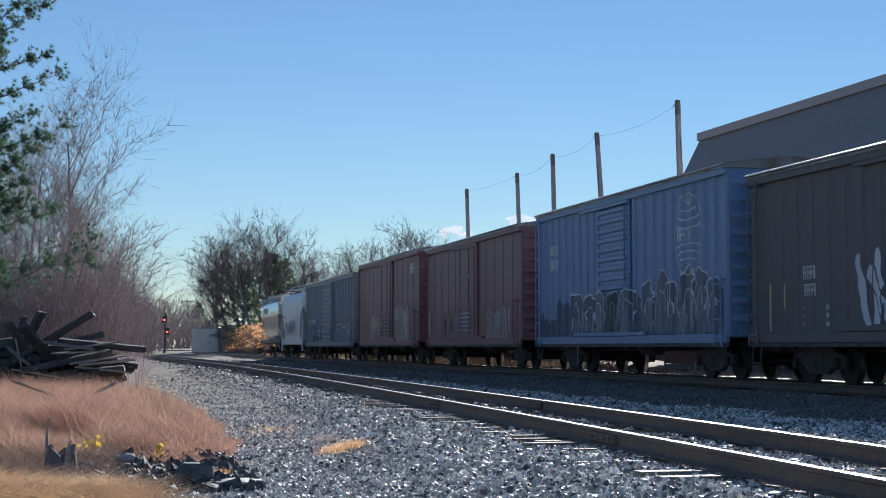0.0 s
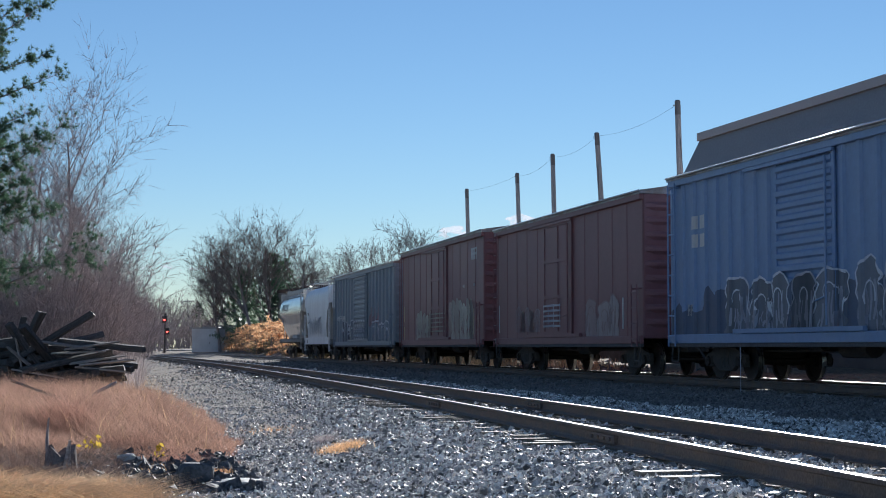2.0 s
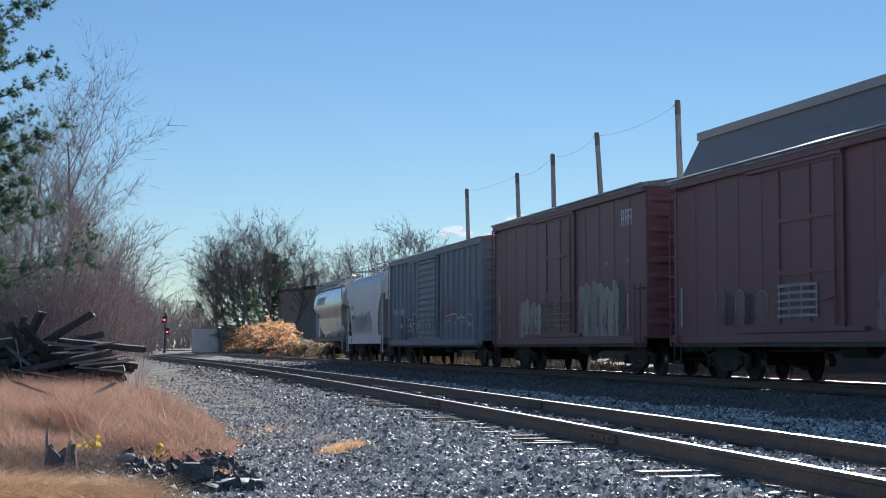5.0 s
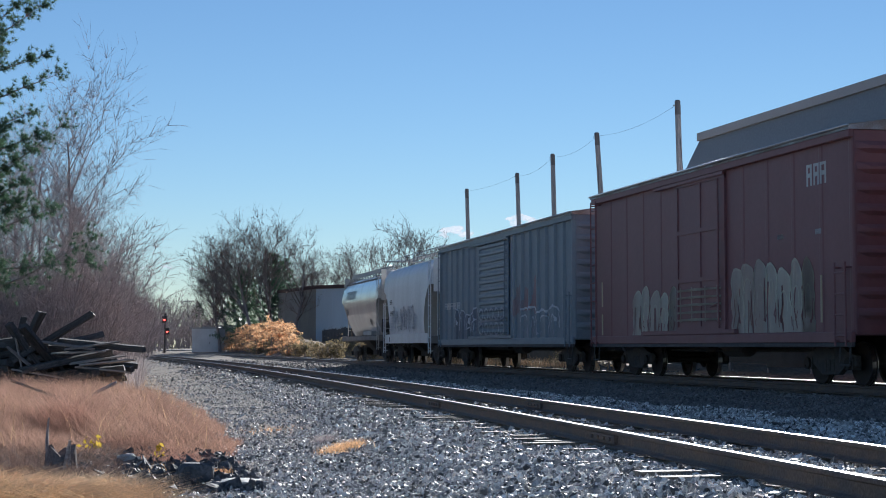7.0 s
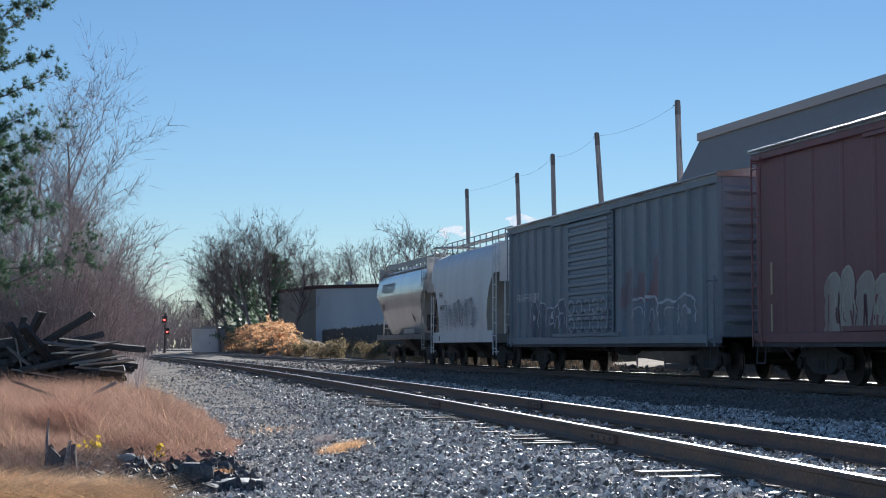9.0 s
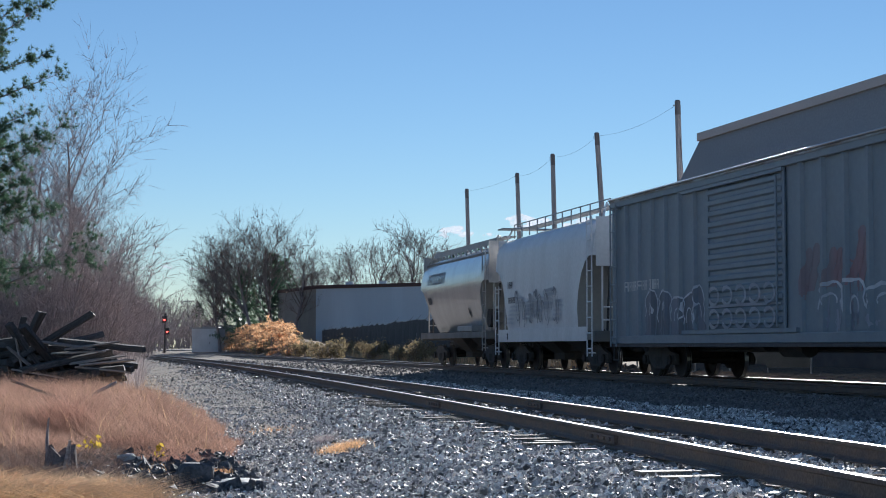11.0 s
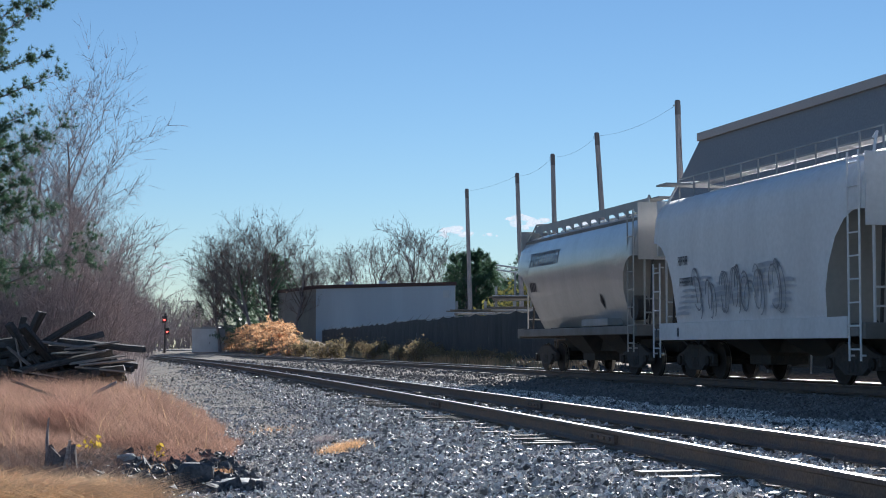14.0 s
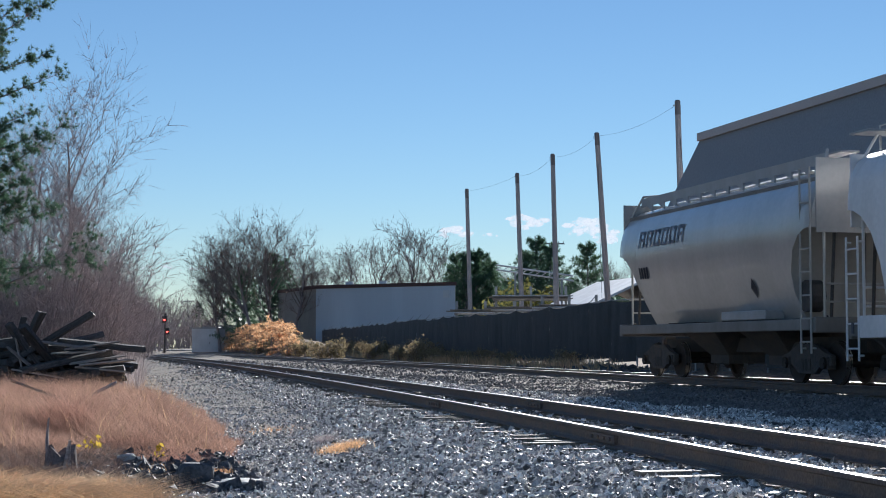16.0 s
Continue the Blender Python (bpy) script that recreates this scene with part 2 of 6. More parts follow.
# ---- the freight train ----
def paint(name, base, faded, rust=0.3, gloss=0.5, coat=0.0):
    return pbr(name, base, gloss, 0, 0.05, 1.3, faded, rust, (1, 1, 0.18), 0.03, 9, coat=coat, edge=0.2)


PAINT_BLUE = paint("faded_blue_paint", (0.17, 0.275, 0.49), (0.235, 0.33, 0.51), 0.5, 0.45)
PAINT_RED = paint("oxide_red_paint", (0.215, 0.085, 0.092), (0.26, 0.125, 0.13), 0.4, 0.5)
PAINT_BROWN = paint("dark_brown_paint", (0.135, 0.125, 0.125), (0.175, 0.155, 0.15), 0.4, 0.6)
PAINT_GREY = paint("weathered_grey_paint", (0.195, 0.245, 0.295), (0.265, 0.305, 0.34), 0.4, 0.5)
PAINT_WHITE = paint("chalky_white_paint", (0.87, 0.87, 0.88), (0.76, 0.755, 0.755), 0.35, 0.45)
PAINT_TAN = paint("glossy_grey_paint", (0.50, 0.48, 0.455), (0.43, 0.405, 0.375), 0.35, 0.34, 1.0)
SPRAY_WHITE = paint("chalky_spray_paint", (0.85, 0.86, 0.88), (0.55, 0.58, 0.66), 0.4)
SPRAY_PALE = paint("chalky_grey_spray_paint", (0.72, 0.74, 0.78), (0.50, 0.53, 0.58), 0.4)
SPRAY_DARK = paint("dark_spray_paint", (0.07, 0.08, 0.10), (0.20, 0.22, 0.27), 0.45)
SPRAY_CREAM = paint("pale_green_spray_paint", (0.62, 0.64, 0.52), (0.40, 0.34, 0.28), 0.4)
SPRAY_DUSTY = paint("dusty_grey_spray_paint", (0.42, 0.37, 0.37), (0.30, 0.21, 0.21), 0.5)
SPRAY_FADED = paint("faded_green_grey_spray_paint", (0.54, 0.54, 0.46), (0.38, 0.31, 0.27), 0.5)
SPRAY_DULL = paint("thin_dusty_spray_paint", (0.30, 0.225, 0.23), (0.24, 0.14, 0.15), 0.5)
SPRAY_RED = paint("faded_red_spray_paint", (0.34, 0.15, 0.17), (0.26, 0.22, 0.24), 0.5)
SPRAY_GREY = paint("grey_spray_paint", (0.30, 0.31, 0.35), (0.50, 0.50, 0.53), 0.4)
STENCIL = paint("white_stencil_paint", (0.72, 0.72, 0.70), (0.5, 0.5, 0.5), 0.3)
STENCIL_DARK = paint("dark_stencil_paint", (0.05, 0.06, 0.08), (0.10, 0.10, 0.12), 0.3)
STENCIL_BLUE = paint("faded_blue_lettering", (0.30, 0.325, 0.40), (0.36, 0.375, 0.41), 0.4)
SLOPE_DUST = paint("dusty_slope_sheet", (0.50, 0.48, 0.44), (0.42, 0.395, 0.36), 0.4, 0.7)
# dusty sill colour, which also paints the shadow stripe below the hopper eave
SILL_DUST_EAVE_SHADE = paint("dusty_sill_shaded_eave_brown", (0.27, 0.25, 0.235), (0.20, 0.185, 0.17), 0.4, 0.7)
GRIME = pbr("caked_road_grime", (0.075, 0.070, 0.072), 0.85, 0, 0.2, 2.0, (0.11, 0.10, 0.10), 0.4, (1, 1, 0.4), 0.2, 20)
EAVE_METAL = pbr("bare_galvanised_lip", (0.62, 0.62, 0.63), 0.33, 0.9, 0.1, 3)
OVERSPRAY = paint("grey_blue_overspray", (0.10, 0.11, 0.14), (0.095, 0.125, 0.20), 0.5)
SPRAY_HAZE = paint("pale_violet_spray_haze", (0.46, 0.47, 0.54), (0.30, 0.32, 0.40), 0.5)
REFLECTOR = paint("yellow_reflective_strip", (0.62, 0.52, 0.30), (0.5, 0.42, 0.3), 0.2)
HATCH = paint("light_grey_steel", (0.42, 0.43, 0.45), (0.34, 0.33, 0.32), 0.3)
SIDE = 1.55

SPEED, SLOWING = 5.3425, 0.02355


def station(start, t):
    """How far along the main track a point of the train is at t seconds."""
    return start - SPEED * t + SLOWING * (t - 8.0) ** 2


def wheelset_mesh():
    bm = bmesh.new()
    for e in (-1, 1):
        prof = [(0.02, 0.10), (0.42, 0.085), (0.42, 0.0), (0.445, -0.01), (0.445, -0.035), (0.36, -0.04), (0.33, 0.02), (0.14, 0.05), (0.12, -0.05), (0.08, -0.06)]
        loft(bm, [[(r * math.cos(a), e * (0.72 + d), r * math.sin(a)) for a in [6.2832 * i / 24 for i in range(24)]] for r, d in prof], caps=False)
    tube(bm, (0, -1.05, 0), (0, 1.05, 0), 0.075, n=10)
    for e in (-1, 1):
        tube(bm, (0, e * 1.0, 0), (0, e * 1.12, 0), 0.12, n=8)
        tube(bm, (0.05, e * 1.11, 0.05), (0.05, e * 1.14, 0.05), 0.02)
    bmesh.ops.recalc_face_normals(bm, faces=bm.faces)
    me = bpy.data.meshes.new("wheelset")
    bm.to_mesh(me)
    bm.free()
    me.materials.append(WHEEL)
    me.materials.append(TREAD)
    for p in me.polygons:
        r = math.hypot(p.center.x, p.center.z)
        if 0.40 < r < 0.46 and abs(p.normal.y) < 0.4:
            p.material_index = 1
    return me


def side_frame_mesh():
    bm = bmesh.new()
    outline = [(-1.08, 0.36), (-1.08, 0.58), (-0.78, 0.62), (-0.40, 0.80), (0.40, 0.80), (0.78, 0.62), (1.08, 0.58), (1.08, 0.36), (0.70, 0.42), (0.36, 0.20), (-0.36, 0.20), (-0.70, 0.42)]
    loft(bm, [[(x, -0.06, z) for x, z in outline], [(x, 0.06, z) for x, z in outline]])
    bevelled(bm, 0.015, 1)
    for e in (-1, 1):
        box(bm, e * 0.8655 - 0.14, e * 0.8655 + 0.14, -0.09, 0.09, 0.30, 0.54)
    for k in (-0.16, 0.0, 0.16):
        tube(bm, (k, 0.03, 0.26), (k, 0.03, 0.50), 0.065, n=8)
    bmesh.ops.recalc_face_normals(bm, faces=bm.faces)
    me = bpy.data.meshes.new("side_frame")
    bm.to_mesh(me)
    bm.free()
    me.materials.append(UNDERBODY)
    return me


WHEELSET, SIDE_FRAME = wheelset_mesh(), side_frame_mesh()
TURNING = []


def trucks(car, centre):
    for e in (-1, 1):
        bm = bmesh.new()
        box(bm, -0.22, 0.22, -1.05, 1.05, 0.46, 0.72)
        box(bm, -0.45, 0.45, -0.2, 0.2, 0.66, 0.78)
        for k in (-1, 1):
            box(bm, k * 0.52 - 0.04, k * 0.52 + 0.04, -0.9, 0.9, 0.34, 0.44)
        truck = part("truck", bevelled(bm, 0.02, 1), UNDERBODY, car, "grimy cast-steel truck with two wheelsets", pose(e * centre, 0, 0))
        for k in (-1, 1):
            shared("side_frame", SIDE_FRAME, None, truck, at=pose(0, k * 0.98, 0))
            ob = shared("wheelset", WHEELSET, None, truck, "steel wheelset with bright treads", at=pose(k * 0.8655, 0, 0.42))
            TURNING.append((ob, k * 0.8655))


def couplers(car, half):
    for e in (-1, 1):
        bm = bmesh.new()
        box(bm, e * half, e * (half + 0.62), -0.07, 0.07, 0.78, 0.94)
        box(bm, e * (half + 0.55), e * (half + 0.86), -0.16, 0.12, 0.70, 1.0)
        tube(bm, (e * (half + 0.3), 0.25, 0.8), (e * (half + 0.75), 0.18, 0.45), 0.03)
        tube(bm, (e * (half + 0.1), 0.32, 0.92), (e * (half + 0.3), 0.25, 0.8), 0.03)
        part("coupler", bm, UNDERBODY, car, "grimy knuckle coupler with an air hose")


def ladder(car, x, y, z0, z1, material, width=0.42, along=True, rungs=None, standoff=0.07):
    bm = bmesh.new()
    n = rungs or max(3, round((z1 - z0) / 0.42))
    d = 1 if y > 0 else -1
    a, b = ((x - width / 2, y), (x + width / 2, y)) if along else ((x, y - width / 2), (x, y + width / 2))
    for c in (a, b):
        tube(bm, (*c, z0), (*c, z1), 0.022)
    for k in range(n):
        z = z0 + (k + 0.5) * (z1 - z0) / n
        tube(bm, (*a, z), (*b, z), 0.018)
    for z in (z0 + 0.1, z1 - 0.1):
        for c in (a, b):
            tube(bm, (*c, z), (c[0], c[1] - d * standoff, z) if along else (c[0], c[1], z), 0.02)
    part("ladder", bm, material, car, "welded steel side ladder")


def underframe(car, half):
    bm = bmesh.new()
    box(bm, -half, half, -0.28, 0.28, 0.62, 0.98)
    for k in range(-3, 4):
        box(bm, k * half / 4 - 0.06, k * half / 4 + 0.06, -1.45, 1.45, 0.78, 0.98)
    tube(bm, (-1.0, 0.75, 0.72), (0.1, 0.75, 0.72), 0.2, n=10)
    tube(bm, (0.9, 0.8, 0.78), (1.5, 0.8, 0.78), 0.13, n=10)
    tube(bm, (-half * 0.6, 0.55, 0.66), (half * 0.6, 0.55, 0.66), 0.025)
    part("underframe", bm, UNDERBODY, car, "black steel underframe with brake gear")


def ribbon(bm, pts, width, y):
    """A painted stroke: a narrow strip, 3 mm proud, that follows pts (along, up)."""
    pts = [Vector((p[0], p[1])) for p in pts]
    rows = []
    for i, p in enumerate(pts):
        d = (pts[min(i + 1, len(pts) - 1)] - pts[max(i - 1, 0)]).normalized()
        nrm = Vector((-d.y, d.x)) * width * 0.5 * (0.75 + 0.25 * math.sin(i * 1.7))
        rows.append((p + nrm, p - nrm))
    vs = [[bm.verts.new((q.x, y, q.y)) for q in r] for r in rows]
    for a, b in zip(vs, vs[1:]):
        bm.faces.new((a[0], a[1], b[1], b[0]))


def sheet(bm, pts, y):
    bm.faces.new([bm.verts.new((a, y, b)) for a, b in pts])


POSTS = {}


def conform(bm, car):
    """Lays flat strokes on a side's posts and the sheets between them."""
    if car.name not in POSTS:
        return
    xs, deep, door, proud = POSTS[car.name]
    lo, hi = min(v.co.x for v in bm.verts), max(v.co.x for v in bm.verts)
    for x in xs:
        for d in (-0.09, -0.05, 0.05, 0.09):
            if lo < x + d < hi:
                bmesh.ops.bisect_plane(bm, geom=bm.verts[:] + bm.edges[:] + bm.faces[:], plane_co=(x + d, 0, 0), plane_no=(1, 0, 0))
    for d in door:
        for k in (-0.005, 0.005):
            if lo < d + k < hi:
                bmesh.ops.bisect_plane(bm, geom=bm.verts[:] + bm.edges[:] + bm.faces[:], plane_co=(d + k, 0, 0), plane_no=(1, 0, 0))
    for v in bm.verts:
        x = v.co.x
        up = max([0] + [float(np.interp(abs(x - p), (0.05, 0.09), (deep, 0))) for p in xs])
        if door[0] - 0.002 < x < door[1] + 0.002:
            up = proud
        v.co.y += SIDE - 0.045 + up - FLAT


FLAT = SIDE + 0.066


def solid(bm, depth=0.004):
    """Gives painted strokes a skin's thickness."""
    bmesh.ops.solidify(bm, geom=bm.faces[:], thickness=depth)
    return bm


def arc(cx, cz, rx, rz, a0, a1, n=9):
    return [(cx + rx * math.cos(radians(a0 + (a1 - a0) * i / n)), cz + rz * math.sin(radians(a0 + (a1 - a0) * i / n))) for i in range(n + 1)]


def tall_letters(car, x0, x1, z0, z1, count, seed, fill, line, y=SIDE + 0.066, stroke=0.07, body=0.5):
    """Spray-painted bubble letters: filled uneven bodies with outlines and drips."""
    rng = random.Random(seed)
    w = (x1 - x0) / count
    for i in range(count):
        bodies, lines = bmesh.new(), bmesh.new()
        cx = x0 + (i + 0.5) * w
        top = z1 - rng.uniform(0, 0.25) * (z1 - z0)
        low = z0 + rng.uniform(0, 0.12) * (z1 - z0)
        for leg in ((-1, 1, 0.2) if rng.random() < 0.75 else (-0.6, 0.7)):
            lx = cx + leg * w * rng.uniform(0.2, 0.36)
            lean = rng.uniform(-0.5, 0.5) * w
            hw = w * body * rng.uniform(0.11, 0.22)
            top = z1 - rng.uniform(0, 0.4) * (z1 - z0)
            low = z0 + rng.uniform(0, 0.2) * (z1 - z0)
            left = [(lx - hw * rng.uniform(0.5, 1.2) + lean * k / 5, low + (top - low) * k / 5) for k in range(6)]
            right = [(lx + hw * rng.uniform(0.5, 1.2) + lean * k / 5, low + (top - low) * k / 5) for k in range(5, -1, -1)]
            cap = arc(lx + lean, top, hw, hw * 1.2, 180, 0, 5)[1:-1]
            sheet(bodies, left + cap + right, y + 0.001 * leg)
            ribbon(lines, left, stroke, y + 0.004)
            ribbon(lines, left[-1:] + cap + right[:1], stroke, y + 0.004)
            ribbon(lines, right, stroke * 0.8, y + 0.004)
        if rng.random() < 0.8:
            z = low + (top - low) * rng.uniform(0.35, 0.7)
            ribbon(lines, arc(cx, z, w * 0.25, (top - low) * 0.10, 200, 340, 6), stroke, y + 0.004)
        for _ in range(3):
            dx = cx + rng.uniform(-.5, .5) * w
            ribbon(lines, [(dx, low + rng.uniform(0, .5)), (dx + rng.uniform(-.03, .03), low - rng.uniform(0.0, .12))], stroke * 0.5, y + 0.004)
        conform(bodies, car)
        conform(lines, car)
        ob = part("graffiti_letter", solid(bodies, 0.002), fill, car, "sprayed graffiti letter")
        part("outline", solid(lines, 0.002), line, ob)


def arch_letters(car, x0, x1, z0, z1, count, seed, fill, line, haze, y=SIDE + 0.066, stroke=0.06, streaks=7):
    """Round-topped sprayed letters that overlap: filled arches, outlined tops, streaks running down."""
    rng = random.Random(seed)
    w = (x1 - x0) / count
    for i in range(count):
        bodies, lines = bmesh.new(), bmesh.new()
        cx = x0 + (i + 0.5) * w + rng.uniform(-0.1, 0.1) * w
        hw = w * rng.uniform(0.46, 0.66)
        top = z1 - rng.uniform(0, 0.22) * (z1 - z0)
        rise = (top - z0) * rng.uniform(0.22, 0.4)
        lean = rng.uniform(-0.22, 0.22) * w
        left = [(cx - hw * (1.04 - 0.04 * k + 0.13 * math.sin(k * 1.9 + i * 1.3)) + lean * k / 5, z0 + (top - rise - z0) * k / 5) for k in range(6)]
        right = [(cx + hw * (1.04 - 0.04 * k + 0.13 * math.sin(k * 2.3 + i * 2.1)) + lean * k / 5, z0 + (top - rise - z0) * k / 5) for k in range(5, -1, -1)]
        cap = [(a + lean, b + 0.10 * rise * math.sin(9 * a + i)) for a, b in arc(cx, top - rise, hw, rise, 180, 0, 9)][1:-1]
        sheet(bodies, left + cap + right, y + 0.0015 * (i % 3))
        over = y + 0.006
        ribbon(lines, left[2:] + cap + right[:3], stroke, over)
        inner = hw * rng.uniform(0.3, 0.5)
        ribbon(lines, arc(cx + lean * 0.8, top - rise * 1.5, inner, rise * 0.6, 200, -30, 8), stroke * 0.7, over)
        drips = bmesh.new()
        for _ in range(streaks):
            sx = cx + rng.uniform(-1, 1) * hw
            a, b = z0 + rng.uniform(0.15, 0.75) * (top - z0), z0 + rng.uniform(-0.05, 0.2) * (top - z0)
            ribbon(drips, [(sx + lean * 0.3, a), (sx + rng.uniform(-.06, .06), (a + b) / 2), (sx + rng.uniform(-.08, .08), b)], stroke * rng.uniform(0.4, 1.5), y + 0.005)
        for bm in (bodies, lines, drips):
            conform(bm, car)
        ob = part("graffiti_letter", solid(bodies, 0.002), fill, car, "round-topped sprayed graffiti letter")
        part("outline", solid(lines, 0.002), line, ob)
        part("overspray", solid(drips, 0.002), haze, ob)["kind"] = "stuff"


def loop_letters(car, x0, x1, z0, z1, count, seed, material, y, stroke=0.035):
    """Letters drawn in thin looping spray lines, without fill."""
    rng = random.Random(seed)
    w = (x1 - x0) / count
    for i in range(count):
        bm = bmesh.new()
        cx = x0 + (i + 0.5) * w
        top = z1 - rng.uniform(0, 0.3) * (z1 - z0)
        slant = rng.uniform(0.1, 0.35)
        for k in range(3):
            rx, rz = w * rng.uniform(0.16, 0.42), (top - z0) * rng.uniform(0.3, 0.5)
            ox, oz = cx + rng.uniform(-0.3, 0.3) * w, z0 + rz + rng.uniform(0, 0.4) * (top - z0 - rz)
            a0 = rng.uniform(-60, 60)
            pts = [(a + (b - oz) * slant, b) for a, b in arc(ox, oz, rx, rz, a0, a0 + rng.uniform(170, 330), 14)]
            ribbon(bm, pts, stroke * rng.uniform(0.6, 1.3), y + 0.002 * k)
        part("graffiti_letter", solid(bm, 0.002), material, car, "thin looping sprayed graffiti letter")


def stencil_bars(car, x, z, count, height, material, y=SIDE + 0.066, name="stencil", gap=0.32, label="small stencilled characters"):
    """Lettering that stands as plain bars; x is where it begins, seen from beside the car."""
    bm = bmesh.new()
    w = height * 0.55
    for i in range(count):
        a = x - i * (w + w * gap)
        for u0, u1, v0, v1 in ((0, 0.28, 0, 1), (0.72, 1, 0, 1), (0.28, 0.72, 0.40, 0.60), (0.28, 0.72, 0.86, 1)):
            sheet(bm, [(a - u0 * w, z + v0 * height), (a - u1 * w, z + v0 * height), (a - u1 * w, z + v1 * height), (a - u0 * w, z + v1 * height)], y)
    conform(bm, car)
    part(name, solid(bm), material, car, label)


def strip(car, x, z0, z1, material, w=0.05, y=SIDE + 0.066, label="upright reflective strip"):
    bm = bmesh.new()
    box(bm, x - w / 2, x + w / 2, y - 0.012, y + 0.006, z0, z1)
    part("reflector", bm, material, car, label)


def boxcar(label, length, eave, colour, posts, door, door_style, deep=0.055, low=0.82, ends=9):
    """A boxcar: sheathed body, roof, posts, sliding door, ladders and running gear. Its long axis is x, the rails are at 0."""
    car = tagged(new("boxcar"), label, "boxcar", "cars of the freight train")
    half = length / 2
    bm = bmesh.new()
    box(bm, -half, half, -SIDE + 0.05, SIDE - 0.05, 0.95, eave)
    part("body", bevelled(bm, 0.03), colour, car)
    for e in (-1, 1):
        block("side_sill", (-half, half, min(e * (SIDE - 0.05), e * (SIDE + 0.04)), max(e * (SIDE - 0.05), e * (SIDE + 0.04)), low, 1.02), colour, car, bev=0.012)
        bm = bmesh.new()
        tube(bm, (-half - 0.05, e * (SIDE + 0.085), eave + 0.055), (half + 0.05, e * (SIDE + 0.085), eave + 0.055), 0.026, n=10)
        block("sill_flange", (-half + 0.02, half - 0.02, min(e * (SIDE - 0.04), e * (SIDE + 0.02)), max(e * (SIDE - 0.04), e * (SIDE + 0.02)), 0.74, low), GRIME, car, "grime-caked lower flange")
        part("eave_lip", bm, EAVE_METAL, car, "bright rolled metal roof lip", smooth=True)
        block("top_chord", (-half - 0.01, half + 0.01, min(e * (SIDE - 0.05), e * (SIDE + 0.05)), max(e * (SIDE - 0.05), e * (SIDE + 0.05)), eave - 0.16, eave + 0.01), colour, car, bev=0.012)
    # posts along the sides
    bm = bmesh.new()
    loft(bm, [[(-0.09, 0, 1.02), (-0.05, deep, 1.02), (0.05, deep, 1.02), (0.09, 0, 1.02)], [(-0.09, 0, eave - 0.16), (-0.05, deep, eave - 0.16), (0.05, deep, eave - 0.16), (0.09, 0, eave - 0.16)]])
    bmesh.ops.recalc_face_normals(bm, faces=bm.faces)
    me = bpy.data.meshes.new("side_post")
    bm.to_mesh(me)
    bm.free()
    xs = [-half + 0.1 + i * (length - 0.2) / posts for i in range(posts + 1)]
    POSTS[car.name] = ([x for x in xs if not door[0] - 0.05 < x < door[1] + 0.05], deep, door, 0.09 if door_style == "ribbed" else 0.066)
    for i in range(posts + 1):
        x = -half + 0.1 + i * (length - 0.2) / posts
        if door[0] - 0.05 < x < door[1] + 0.05:
            continue
        shared("side_post", me, colour, car, at=pose(x, SIDE - 0.05, 0))
        shared("side_post", me, colour, car, at=pose(-x, -SIDE + 0.05, 0, 0, 0, 180))
    # roof: a low gable with cross ribs
    bm = bmesh.new()
    prof = [(-SIDE - 0.07, eave - 0.02), (-SIDE - 0.07, eave + 0.05), (-0.3, eave + 0.24), (0.3, eave + 0.24), (SIDE + 0.07, eave + 0.05), (SIDE + 0.07, eave - 0.02)]
    loft(bm, [[(x, y, z) for y, z in prof] for x in (-half - 0.05, half + 0.05)])
    part("roof", bm, GALV, car, "weathered galvanised roof")
    bm = bmesh.new()
    rib = [(-SIDE - 0.075, eave + 0.05), (-0.3, eave + 0.245), (0.3, eave + 0.245), (SIDE + 0.075, eave + 0.05)]
    top = [(y, z + 0.022) for y, z in rib]
    loft(bm, [[(x, y, z) for y, z in rib + top[::-1]] for x in (-0.05, 0.05)])
    bmesh.ops.recalc_face_normals(bm, faces=bm.faces)
    me = bpy.data.meshes.new("roof_rib")
    bm.to_mesh(me)
    bm.free()
    for i in range(13):
        shared("roof_rib", me, GALV, car, at=pose(-half + 0.05 + i * (length - 0.1) / 12, 0, 0))
    # corrugated ends
    for e in (-1, 1):
        bm = bmesh.new()
        d = 0.07
        loft(bm, [[(0, y, -0.11), (e * (d * (0.2 if abs(y) > 1.3 else 1)), y, -0.03), (e * (d * (0.2 if abs(y) > 1.3 else 1)), y, 0.03), (0, y, 0.11)] for y in (-1.45, -1.2, 0, 1.2, 1.45)])
        bmesh.ops.recalc_face_normals(bm, faces=bm.faces)
        me = bpy.data.meshes.new("end_rib")
        bm.to_mesh(me)
        bm.free()
        for k in range(ends):
            shared("end_rib", me, colour, car, at=pose(e * half, 0, 1.15 + (k + 0.5) * (eave - 1.3) / ends))
        bm = bmesh.new()
        box(bm, e * half if e > 0 else -half - 0.4, half + 0.4 if e > 0 else -half, -0.75, 0.75, 1.05, 1.09)
        part("end_platform", bm, UNDERBODY, car)
    bm = bmesh.new()
    loft(bm, [[(half + 0.25 + d, -0.6 + 0.28 * math.cos(a) * k, 2.3 + 0.28 * math.sin(a) * k) for a in [6.2832 * i / 16 for i in range(16)]] for d, k in ((0, 1), (0.03, 1.08), (0.05, 1.0), (0.03, 0.92))], caps=False)
    tube(bm, (half, -0.6, 2.3), (half + 0.28, -0.6, 2.3), 0.03)
    for k in range(4):
        a = k * 1.5708
